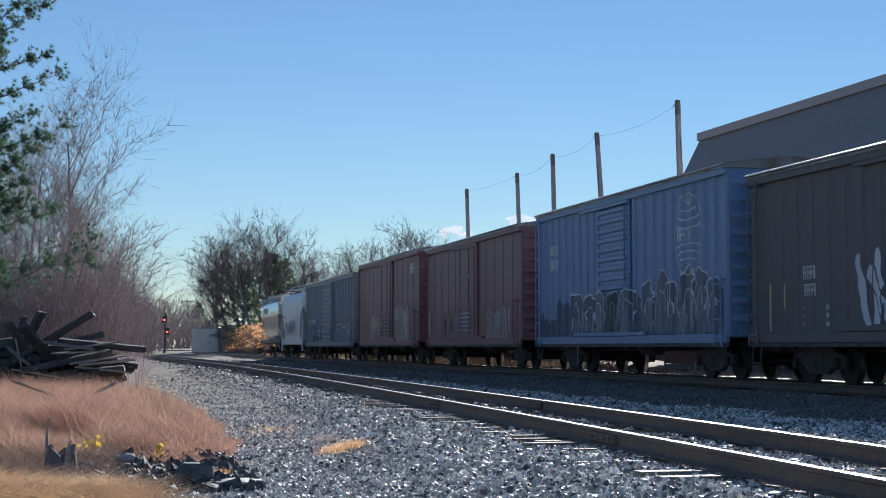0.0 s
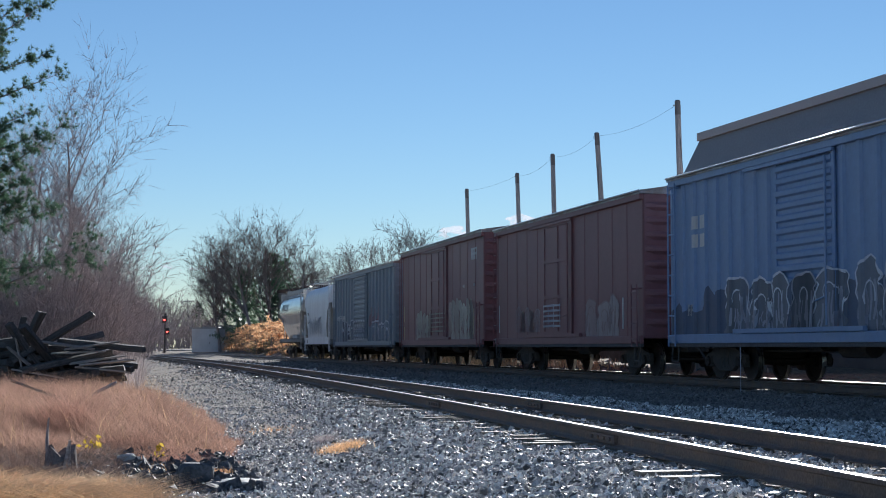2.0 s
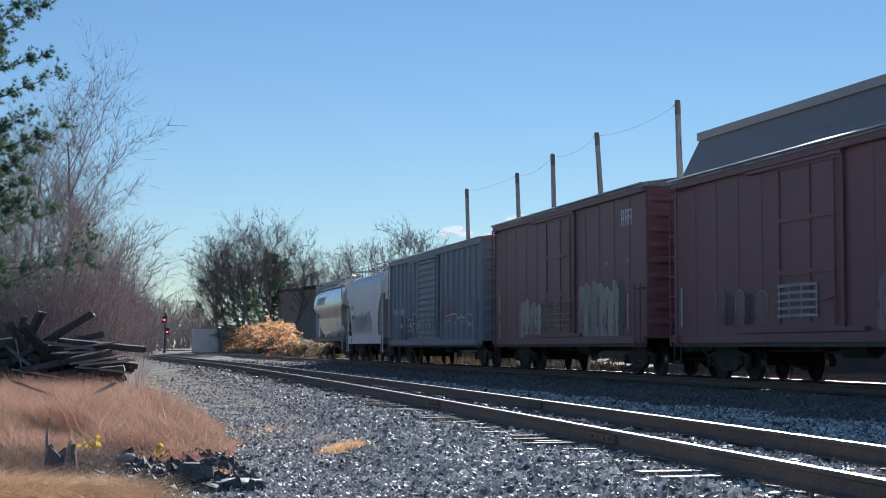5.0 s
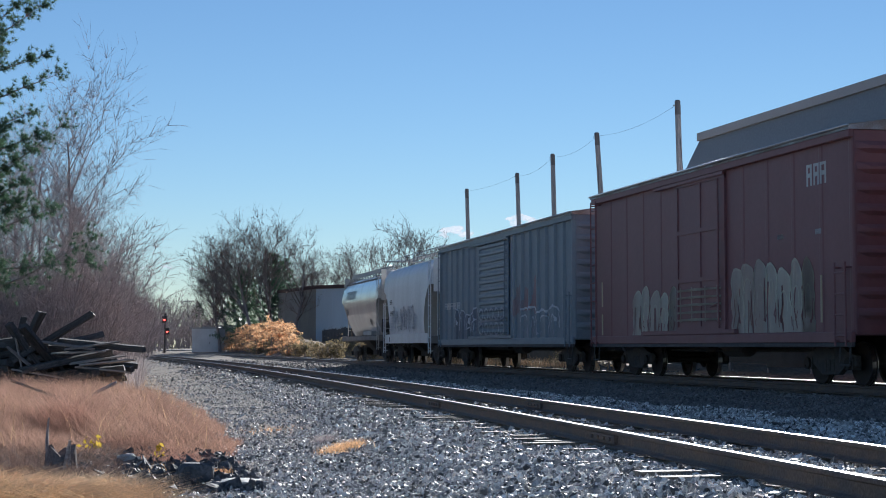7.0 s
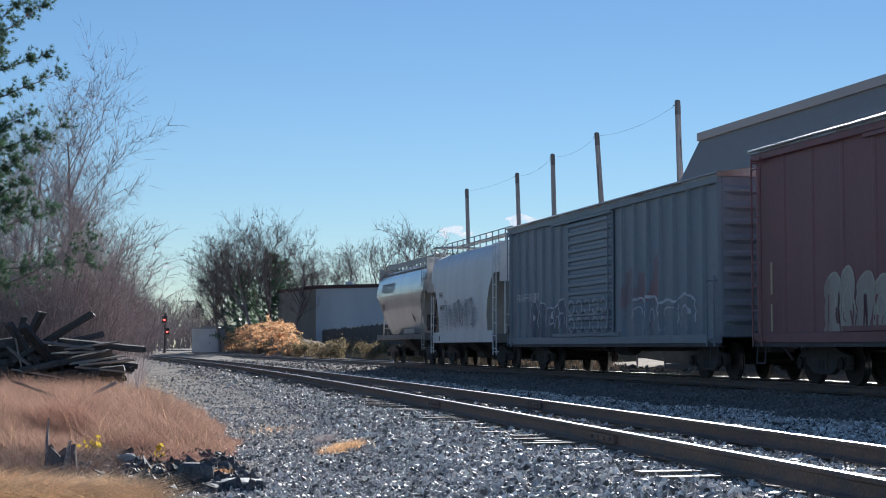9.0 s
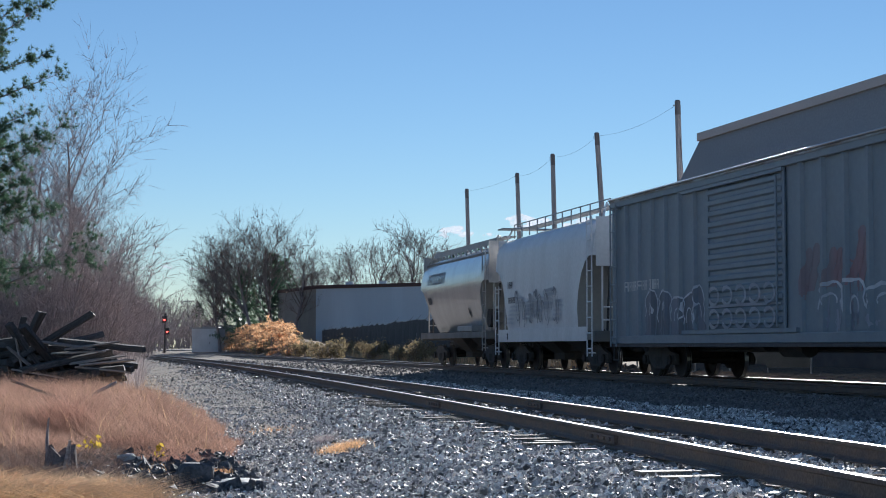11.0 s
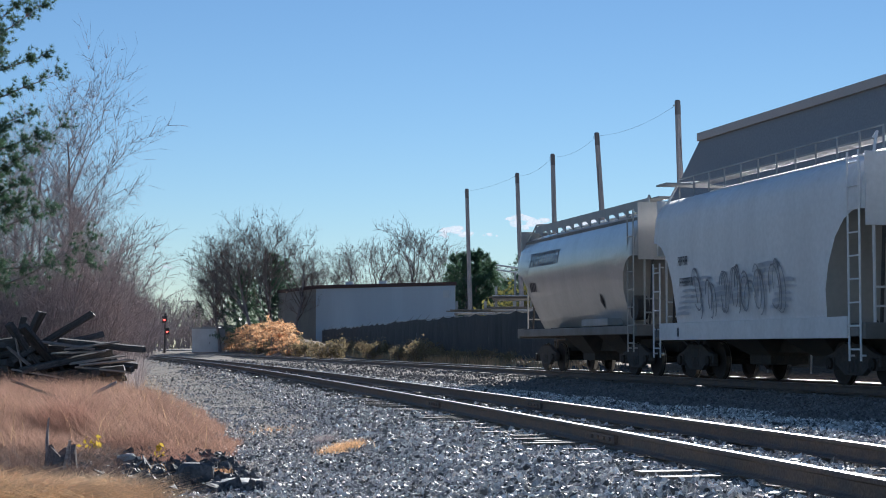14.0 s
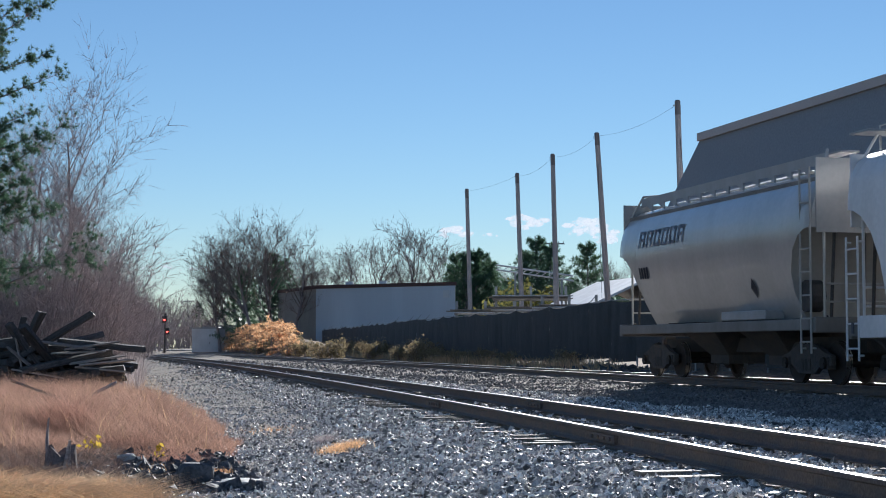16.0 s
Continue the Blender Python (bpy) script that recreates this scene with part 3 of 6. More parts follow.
        tube(bm, (half + 0.27, -0.6, 2.3), (half + 0.27, -0.6 + 0.27 * math.cos(a), 2.3 + 0.27 * math.sin(a)), 0.015)
    part("brake_wheel", bm, UNDERBODY, car, "round steel hand brake wheel")
    # doors on both sides
    for e in (-1, 1):
        x0, x1 = (door if e > 0 else (-door[1], -door[0]))
        y = e * (SIDE - 0.02 if door_style == "ribbed" else SIDE - 0.035)
        bm = bmesh.new()
        if door_style == "ribbed":
            n = 13
            line = []
            for k in range(n):
                z = 1.14 + k * (eave - 1.38) / n
                hgt = (eave - 1.38) / n
                line += [(0.0, z), (0.0, z + 0.25 * hgt), (0.055, z + 0.40 * hgt), (0.055, z + 0.75 * hgt), (0.0, z + 0.92 * hgt)]
            rings = [[(x, y + e * d, z) for d, z in line] + [(x, y - e * 0.05, line[-1][1]), (x, y - e * 0.05, line[0][1])] for x in (x0 + 0.1, x1 - 0.1)]
            loft(bm, rings)
            box(bm, x0, x0 + 0.11, min(y, y + e * 0.035), max(y, y + e * 0.035), 1.08, eave - 0.2)
            box(bm, x1 - 0.11, x1, min(y, y + e * 0.035), max(y, y + e * 0.035), 1.08, eave - 0.2)
        else:
            box(bm, x0, x1, min(y - e * 0.03, y + e * 0.02), max(y - e * 0.03, y + e * 0.02), 1.1, eave - 0.2)
        dr = part("door", bm, colour, car, "closed sliding steel door")
        bm = bmesh.new()
        tube(bm, (x0 + 0.3, y + e * 0.075, 1.15), (x0 + 0.3, y + e * 0.075, eave - 0.3), 0.025)
        tube(bm, (x0 + 0.3, y + e * 0.075, 1.7), (x0 + 0.75, y + e * 0.075, 1.62), 0.02)
        part("locking_bar", bm, colour, dr)
        if door_style == "plain":
            for k in range(4):
                z = 1.15 + k * (eave - 1.4) / 3
                block("door_rib", (x0, x1, min(y, y + e * 0.05), max(y, y + e * 0.05), z - 0.05, z + 0.05), colour, dr)
            for x in (x0 + 0.05, (x0 + x1) / 2, x1 - 0.05):
                block("door_stile", (x - 0.05, x + 0.05, min(y, y + e * 0.045), max(y, y + e * 0.045), 1.1, eave - 0.2), colour, dr)
        for z0, z1 in ((1.03, 1.12), (eave - 0.24, eave - 0.17)):
            block("door_track", (min(x0, -2.2 if z0 < 2 else x0), max(x1, 2.2 if z0 < 2 else x1) + 1.4, min(y, y + e * 0.09), max(y, y + e * 0.09), z0, z1), colour, car)
    for x, y in ((half - 0.32, SIDE + 0.10), (-half + 0.32, -SIDE - 0.10)):
        ladder(car, x, y, 0.75, eave - 0.1, colour, rungs=8, standoff=0.14)
    for x, y in ((-half + 0.32, SIDE + 0.10), (half - 0.32, -SIDE - 0.10)):
        ladder(car, x, y, 0.75, 2.3, colour, rungs=4, standoff=0.14)
    for x in (-half + 0.32, half - 0.32):
        for e in (-1, 1):
            bm = bmesh.new()
            for k in (-0.2, 0.2):
                tube(bm, (x + k, e * (SIDE + 0.0), 0.75), (x + k, e * (SIDE + 0.02), 0.40), 0.02)
            tube(bm, (x - 0.2, e * (SIDE + 0.02), 0.40), (x + 0.2, e * (SIDE + 0.02), 0.40), 0.02)
            part("stirrup_step", bm, UNDERBODY, car)
    underframe(car, half - 0.2)
    trucks(car, half - 2.0)
    couplers(car, half)
    return car


def hopper(label, half, section, sill_z, colour, shoulder, cut, hatch_lip, fascia):
    """A covered hopper: a lofted shell whose ends slope in below the shoulder, open end platforms, roof walk and outlet gates."""
    car = tagged(new("covered_hopper"), label, "hopper car", "cars of the freight train")
    zs = [p[1] for p in section]
    ys = [p[0] for p in section]
    z_top = zs[-1]

    def width(z):
        return float(np.interp(z, zs, ys))
    k = 26
    stations = [-half, -half + cut * 0.06, -half + cut * 0.2, -half + cut * 0.4, -half + cut * 0.65, -half + cut * 0.85, -half + cut * 0.95, -half + cut, -half + cut * 1.25, -half / 3, 0, half / 3]
    stations = sorted(set(stations + [-x for x in stations]))
    rings = []
    for x in stations:
        d = half - abs(x)
        low = zs[0] if d >= cut else zs[0] + (shoulder - zs[0]) * max(0.0, 1 - (d / cut) ** 2.2) ** 0.5
        tuck = 0.97 if d < cut * 0.03 else 1.0
        line = [low + (z_top - low) * (i / k) ** 0.9 for i in range(k + 1)]
        rings.append([(x, width(z) * tuck, z) for z in line] + [(x, -width(z) * tuck, z) for z in line[::-1]][1:])
    bm = bmesh.new()
    loft(bm, rings)
    ob = part("body", bm, colour, car, smooth=True)
    ob.data.materials.append(SLOPE_DUST)
    for p in ob.data.polygons:
        yy = [ob.data.vertices[i].co.y for i in p.vertices]
        if min(yy) < -0.3 and max(yy) > 0.3 and p.normal.z < 0.2 and p.center.z < shoulder:
            p.material_index = 1
    mod = ob.modifiers.new("edges", "EDGE_SPLIT")
    mod.split_angle = radians(38)
    # sills, bolsters and end frames
    for e in (-1, 1):
        y0, y1 = sorted((e * (SIDE - 0.12), e * (SIDE + 0.02)))
        block("side_sill", (-half + 0.1, half - 0.1, y0, y1, sill_z, sill_z + 0.22), SILL_DUST_EAVE_SHADE, car, bev=0.015)
        block("end_sill", (e * half - 0.12, e * half + 0.12, -SIDE, SIDE, sill_z - 0.05, sill_z + 0.25), SILL_DUST_EAVE_SHADE, car, bev=0.02)
        block("end_deck", (min(e * half, e * (half - cut * 0.9)), max(e * half, e * (half - cut * 0.9)), -SIDE + 0.15, SIDE - 0.15, sill_z + 0.20, sill_z + 0.24), UNDERBODY, car)
        bm = bmesh.new()
        xe = e * (half - 0.10)
        for y in (-1.1, -0.4, 0.4, 1.1):
            tube(bm, (xe, y, sill_z + 0.2), (xe, y * 0.9, shoulder + 0.35), 0.035)
        tube(bm, (xe - e * 0.02, 1.2, sill_z + 0.25), (e * (half - 0.1), 1.2, sill_z + 0.25), 0.05)
        part("end_frame", bm, UNDERBODY, car, "slender end support posts")
    # outlet gates
    for x in (-half * 0.30, half * 0.30):
        bm = bmesh.new()
        loft(bm, [[(x + a * w, b * d, z) for a, b in ((-1, -1), (1, -1), (1, 1), (-1, 1))] for z, w, d in ((sill_z + 0.25, 1.15, 1.3), (sill_z - 0.05, 0.9, 0.9), (0.55, 0.55, 0.45), (0.35, 0.55, 0.45))])
        part("outlet_gate", bm, UNDERBODY, car, "tapered bottom outlet bay")
    # roof walk with hatches
    for e in (-1, 1):
        block("running_board", (-half + 0.15, half - 0.15, e * 0.62 - 0.2, e * 0.62 + 0.2, z_top + 0.22, z_top + 0.26), HATCH, car, "grating roof walk")
    n = 13
    gap = (2 * half - 0.5) / n
    low, high = z_top - 0.16, z_top + 0.22
    tooth = [(0.0, high), (gap, high), (gap, high - 0.21), (gap * 0.5, high - 0.21), (0.0, low)]
    bm = bmesh.new()
    loft(bm, [[(x, y, z) for x, z in tooth] for y in (0, -0.03)])
    bmesh.ops.recalc_face_normals(bm, faces=bm.faces)
    me = bpy.data.meshes.new("walk_bracket")
    bm.to_mesh(me)
    bm.free()
    for i in range(n if fascia else 0):
        for e in (-1, 1):
            shared("walk_bracket", me, HATCH, car, at=pose(-half + 0.25 + i * gap, e * hatch_lip, 0))
    # angle below the eave; its dark colour stands in for the shadow band
    z_angle = z_top - 0.31
    for e in (-1, 1) if fascia else ():
        y0, y1 = sorted((e * (width(z_angle) - 0.06), e * (width(z_angle) + 0.03)))
        block("roof_angle", (-half + 0.1, half - 0.1, y0, y1, z_angle - 0.045, z_angle + 0.045), SILL_DUST_EAVE_SHADE, car, "steel angle along the roof edge, dark for the eave's shadow", 0.01)
    bm = bmesh.new()
    box(bm, -half + 0.5, half - 0.5, -0.3, 0.3, z_top - 0.03, z_top + 0.12)
    part("hatch_cover", bevelled(bm, 0.04, 2), colour, car, "long trough hatch cover")
    return car


def hopper_fittings(car, half, sill_z, z_top, colour, rails):
    for e in (-1, 1):
        for side in ((1, -1) if rails or e < 0 else (-1,)):
            y = side * (SIDE + 0.02)
            high = 2.75 if rails and e > 0 else z_top - 0.1
            ladder(car, e * (half - 0.22), y, sill_z - 0.45, high, SLOPE_DUST if not rails else colour, 0.44, rungs=round((high - sill_z) / 0.38), standoff=0.1)
        bm = bmesh.new()
        x = e * (half - 0.06)
        for y in (-1.25, 1.25):
            tube(bm, (x, y, sill_z + 0.2), (x, y, z_top - 0.25), 0.03)
            tube(bm, (x, y, z_top - 0.25), (x - e * 0.25, y * 0.82, z_top + 0.28), 0.03)
            tube(bm, (x - e * 0.25, y * 0.82, z_top + 0.28), (x - e * 0.9, y * 0.6, z_top + 0.26), 0.03)
        for z in (sill_z + 0.55, sill_z + 0.9):
            tube(bm, (x, -1.25, z), (x, 1.25, z), 0.022)
        part("end_railing", bm, colour, car, "bent pipe end railing")
        bm = bmesh.new()
        box(bm, e * (half + 0.02) - 0.02, e * (half + 0.02) + 0.02, -1.45, 1.45, 2.95, z_top + (-0.12 if rails else 0.08))
        part("end_panel", bm, colour, car, "flat steel end panel")
    if rails:
        n = 11
        for y in (0.95, -0.95):
            bm = bmesh.new()
            pts = [(-half + 0.2 + i * (2 * half - 0.4) / n, y, z_top + 0.40) for i in range(n + 1)]
            for a, b in zip(pts, pts[1:]):
                tube(bm, a, b, 0.02)
            for a in pts:
                tube(bm, a, (a[0], a[1], z_top - 0.05), 0.022)
            part("roof_railing", bm, HATCH, car, "pipe railing along the roof walk")
        block("roof_step", (half - 0.75, half - 0.05, -1.2, 1.5, z_top + 0.22, z_top + 0.26), HATCH, car)
    trucks(car, half - 1.35)
    couplers(car, half)
    bm = bmesh.new()
    box(bm, -half + 0.2, half - 0.2, -0.3, 0.3, 0.62, 0.95)
    part("underframe", bm, UNDERBODY, car, "black centre sill")


CARS = []


def place(car, far_end, near_end):
    CARS.append((car, (far_end + near_end) / 2))


# brown boxcar
L = 14.9
car = boxcar("dark brown boxcar with pale graffiti and stencils", L, 4.25, PAINT_BROWN, 22, (-1.4, 1.4), "ribbed", 0.03)
stencil_bars(car, L / 2 - 2.35, 2.05, 3, 0.26, STENCIL)
stencil_bars(car, L / 2 - 2.4, 1.72, 3, 0.24, STENCIL)
for k in range(3):
    stencil_bars(car, L / 2 - 2.3, 1.45 - 0.16 * k, 2, 0.09, STENCIL)
    stencil_bars(car, L / 2 - 3.3, 1.45 - 0.16 * k, 3, 0.09, STENCIL)
strip(car, L / 2 - 1.1, 1.05, 2.0, REFLECTOR, 0.05)
strip(car, L / 2 - 1.75, 1.5, 2.0, REFLECTOR, 0.04)
tall_letters(car, -L / 2 + 1.0, L / 2 - 4.6, 1.05, 2.4, 6, 3, SPRAY_WHITE, SPRAY_DARK, stroke=0.06, body=0.8)
place(car, -0.85, -0.85 - L)

# blue boxcar
L = 14.74
car = boxcar("faded blue boxcar with white graffiti along the bottom", L, 4.66, PAINT_BLUE, 22, (-1.05, 1.6), "ribbed", 0.055)
bm = bmesh.new()
rng = random.Random(8)
edge = [(7.3 - 0.35 * i, (1.62 if i < 6 else 1.95) + rng.uniform(-0.12, 0.16)) for i in range(42)]
for a, b in zip(edge, edge[1:]):
    sheet(bm, [(a[0], 1.03), (b[0], 1.03), b, a], FLAT - 0.004)
bmesh.ops.remove_doubles(bm, verts=bm.verts, dist=0.0005)
conform(bm, car)
part("overspray", solid(bm, 0.002), OVERSPRAY, car, "band of dull dark grey overspray")
arch_letters(car, -6.9, -1.9, 1.05, 2.62, 6, 11, SPRAY_DARK, SPRAY_WHITE, SPRAY_HAZE, stroke=0.06, streaks=15)
arch_letters(car, -1.2, 4.2, 1.05, 2.42, 5, 12, SPRAY_DARK, SPRAY_WHITE, SPRAY_HAZE, stroke=0.065, streaks=14)
bm = bmesh.new()
for u in (0, 1):
    for v in (0, 1):
        a, b = 6.15 - 0.5 * u, 3.0 + 0.42 * v
        sheet(bm, [(a, b), (a - 0.38, b), (a - 0.38, b + 0.30), (a, b + 0.30)], FLAT)
conform(bm, car)
part("lettering", solid(bm), STENCIL, car, "four worn white lettering blocks")
stencil_bars(car, 6.4, 1.45, 2, 0.26, STENCIL)
bm = bmesh.new()
cx, cz = -5.0, 3.35
ribbon(bm, arc(cx, cz, 0.88, 0.95, 0, 360, 28), 0.045, FLAT)
for i, r in enumerate((0.30, 0.52, 0.70, 0.80)):
    ribbon(bm, arc(cx, cz + 0.85 - 0.20 * i, r, 0.12, 200, 340, 8), 0.06, FLAT)
    if i:
        ribbon(bm, arc(cx, cz - 0.85 + 0.17 * i, r, 0.12, 20, 160, 8), 0.06, FLAT)
ribbon(bm, arc(cx, cz + 0.82, 0.16, 0.14, 0, 360, 12), 0.05, FLAT)
conform(bm, car)
part("emblem", solid(bm), STENCIL, car, "white ribbed oval emblem")
stencil_bars(car, cx + 0.72, cz - 0.16, 3, 0.32, STENCIL, name="lettering", gap=0.9, label="bold white emblem lettering")
place(car, 15.12, 0.36)

# red boxcar next to the blue one
L = 14.55
car = boxcar("oxide red boxcar with dusty grey graffiti", L, 4.58, PAINT_RED, 12, (-1.35, 1.5), "plain", 0.016)
arch_letters(car, 2.2, 4.9, 1.2, 2.0, 5, 21, SPRAY_DULL, SPRAY_DUSTY, PAINT_RED, stroke=0.05, streaks=5)
arch_letters(car, -5.4, -2.5, 1.03, 2.1, 3, 22, SPRAY_DUSTY, SPRAY_DULL, SPRAY_DULL, stroke=0.05, streaks=5)
bm = bmesh.new()
for k in range(5):
    ribbon(bm, [(1.5, 1.35 + 0.15 * k), (0.6, 1.36 + 0.15 * k), (-0.3, 1.35 + 0.15 * k)], 0.07, SIDE + 0.024)
for x in (-0.25, 0.4, 0.95, 1.4):
    ribbon(bm, [(x, 1.3), (x, 2.0)], 0.06, SIDE + 0.027)
part("placard", solid(bm), SPRAY_WHITE, car, "white sprayed bars on the door")
strip(car, 6.55, 1.2, 2.1, STENCIL)
strip(car, -6.0, 1.2, 2.0, STENCIL)
place(car, 31.62, 17.12)

# red boxcar behind it
L = 15.0
car = boxcar("oxide red boxcar with pale green graffiti letters", L, 4.75, PAINT_RED, 12, (-1.6, 1.3), "plain", 0.016)
arch_letters(car, 1.5, 4.4, 1.03, 2.25, 5, 31, SPRAY_FADED, SPRAY_CREAM, PAINT_RED, stroke=0.06, streaks=4)
arch_letters(car, -5.8, -1.9, 1.03, 2.55, 7, 32, SPRAY_FADED, SPRAY_CREAM, PAINT_RED, stroke=0.06, streaks=4)
bm = bmesh.new()
for k in range(5):
    ribbon(bm, [(1.2, 1.35 + 0.17 * k), (0.1, 1.36 + 0.17 * k), (-1.4, 1.35 + 0.17 * k)], 0.06, SIDE + 0.024)
for x in (-1.2, -0.5, 0.3, 1.0):
    ribbon(bm, [(x, 1.3), (x, 2.1)], 0.06, SIDE + 0.027)
part("placard", solid(bm), SPRAY_CREAM, car, "sprayed bars on the door")
stencil_bars(car, -5.55, 3.85, 3, 0.42, STENCIL, name="lettering", label="white stencilled initials")
strip(car, 6.55, 1.05, 1.6, REFLECTOR, 0.06)
strip(car, 6.55, 1.8, 2.45, REFLECTOR, 0.06)
strip(car, -6.35, 1.2, 2.1, REFLECTOR, 0.05)
for x in (-5.9, -4.2):
    stencil_bars(car, x, 2.9, 4, 0.10, STENCIL)
place(car, 48.51, 33.51)

# grey boxcar
L = 17.7
car = boxcar("weathered grey ribbed boxcar with faded graffiti", L, 4.51, PAINT_GREY, 19, (-1.6, 2.45), "ribbed", 0.075)
arch_letters(car, 2.7, 6.4, 1.03, 2.15, 5, 41, SPRAY_DARK, SPRAY_PALE, PAINT_GREY, stroke=0.06, streaks=4)
arch_letters(car, -7.2, -3.0, 1.05, 2.0, 4, 43, PAINT_GREY, SPRAY_PALE, SPRAY_HAZE, stroke=0.085, streaks=5)
tall_letters(car, -5.0, -2.0, 1.75, 2.75, 3, 44, SPRAY_RED, SPRAY_RED, stroke=0.05, body=0.9)
bm = bmesh.new()
for r in range(2):
    for c in range(5):
        ribbon(bm, arc(2.0 - 0.72 * c, 1.35 + 0.5 * r, 0.28, 0.19, 30, 330, 9), 0.10, SIDE + 0.042)
    ribbon(bm, [(2.3, 1.10 + 0.52 * r), (0.5, 1.11 + 0.52 * r), (-1.45, 1.10 + 0.52 * r)], 0.06, SIDE + 0.042)
part("graffiti_outline", solid(bm), SPRAY_PALE, car, "white sprayed writing on the door")
stencil_bars(car, 7.85, 2.15, 4, 0.24, STENCIL)
stencil_bars(car, 6.9, 2.15, 3, 0.24, STENCIL)
stencil_bars(car, 6.1, 2.15, 3, 0.24, STENCIL)
place(car, 68.05, 50.28)

# white covered hopper
WHITE_SECTION = [(1.50, 1.15), (1.56, 1.5), (1.58, 2.6), (1.57, 3.4), (1.52, 3.85), (1.36, 4.15), (1.05, 4.32), (0.3, 4.42), (0.0, 4.42)]
WHITE_SECTION = [(y, z + i * 1e-4) for i, (y, z) in enumerate(WHITE_SECTION)]
half = 5.28
car = hopper("white covered hopper car with faint grey graffiti", half, WHITE_SECTION, 0.93, PAINT_WHITE, 3.25, 1.45, 1.05, False)
hopper_fittings(car, half, 0.93, 4.42, PAINT_WHITE, True)
block("skirt", (-half + 0.5, half - 0.5, SIDE - 0.02, SIDE + 0.045, 0.90, 1.30), PAINT_WHITE, car, "flat white side skirt", 0.01)
stencil_bars(car, 3.55, 2.62, 4, 0.21, STENCIL_DARK, SIDE + 0.06)
stencil_bars(car, 3.45, 2.14, 6, 0.19, STENCIL_DARK, SIDE + 0.06)
loop_letters(car, -2.1, 2.7, 1.36, 2.55, 7, 51, SPRAY_GREY, SIDE + 0.055, 0.05)
PALE_HAZE = paint("pale_overspray", (0.74, 0.75, 0.78), (0.68, 0.69, 0.73), 0.4)
rng = random.Random(4)
for a, b in ((2.4, 1.75), (1.2, 1.62), (0.1, 1.7), (-1.0, 1.9), (-2.0, 1.55), (3.2, 1.5)):
    bm = bmesh.new()
    for k in range(5):
        ribbon(bm, [(a - 0.1 * k + 0.5, b + 0.13 * k), (a - 0.1 * k, b + 0.02 + 0.13 * k), (a - 0.1 * k - rng.uniform(0.2, 0.5), b + 0.13 * k)], rng.uniform(0.05, 0.12), SIDE + 0.0515)
    part("overspray", solid(bm, 0.002), PALE_HAZE, car, "streaks of thin grey overspray")
for x in (5.0, 3.6):
    strip(car, x, 0.98, 1.18, STENCIL_DARK, 0.07, SIDE + 0.06, "small dark stencil mark")
place(car, 80.36, 69.80)

# rounded covered hopper at the end of the train
TAN_SECTION = [(1.00, 1.22), (1.20, 1.55), (1.37, 1.95), (1.50, 2.35), (1.57, 2.75), (1.60, 3.05), (1.57, 3.40), (1.47, 3.75), (1.30, 4.02), (1.02, 4.20), (0.4, 4.32), (0.0, 4.32)]
TAN_SECTION = [(y, z + i * 1e-4) for i, (y, z) in enumerate(TAN_SECTION)]
half = 5.53
car = hopper("glossy light grey round-bellied covered hopper, last of the train", half, TAN_SECTION, 1.06, PAINT_TAN, 3.05, 1.3, 1.06, True)
hopper_fittings(car, half, 1.06, 4.32, PAINT_TAN, False)
bm = bmesh.new()
w = 0.40
for i in range(6):
    a = 4.05 - i * (w + 0.12)
    for u0, u1, v0, v1 in ((0, 0.25, 0, 1), (0.75, 1, 0, 1), (0.25, 0.75, 0.82, 1), (0.25, 0.75, 0 if i in (2, 3, 4) else 0.4, 0.18 if i in (2, 3, 4) else 0.58)):
        sheet(bm, [(a - u0 * w, 3.18 + v0 * 0.42), (a - u1 * w, 3.18 + v0 * 0.42), (a - u1 * w, 3.18 + v1 * 0.42), (a - u0 * w, 3.18 + v1 * 0.42)], 0)
for v in bm.verts:
    v.co.y = float(np.interp(v.co.z, [p[1] for p in TAN_SECTION], [p[0] for p in TAN_SECTION])) + 0.022
part("lettering", solid(bm), STENCIL_BLUE, car, "large dark blue block lettering")
bm = bmesh.new()
for i in range(4):
    a = 4.1 - i * 0.17
    sheet(bm, [(a, 2.42), (a - 0.11, 2.42), (a - 0.11, 2.70), (a, 2.70)], 0)
for a, b, ww, hh in ((-2.35, 1.75, 0.3, 0.45),):
    sheet(bm, [(a, b + hh / 2), (a - ww / 2, b), (a - ww, b + hh / 2), (a - ww / 2, b + hh)], 0)
for v in bm.verts:
    v.co.y = float(np.interp(v.co.z, [p[1] for p in TAN_SECTION], [p[0] for p in TAN_SECTION])) + 0.022
part("stencil", solid(bm), STENCIL_DARK, car, "small dark stencil marks")
block("tool_tray", (-3.35, -1.05, 1.10, 1.54, 1.30, 1.50), HATCH, car, "shallow steel tray along the sill", 0.02)
bm = bmesh.new()
tube(bm, (-half + 1.0, 0.9, 1.75), (-half + 1.0, 1.2, 1.75), 0.32, n=16)
part("brake_reservoir", bm, UNDERBODY, car)
place(car, 92.86, 81.8)

# ---- beyond the tracks: fence, poles, buildings ----
FENCE_CLOTH = pbr("black_privacy_mesh", (0.035, 0.040, 0.043), 0.85, 0, 0.35, 1.2, (0.06, 0.066, 0.07), 0.4, (1, 1, 0.3), 0.4, 30)
FENCE_STEEL = pbr("galvanised_fence_steel", (0.30, 0.31, 0.32), 0.5, 0.6, 0.2, 3)
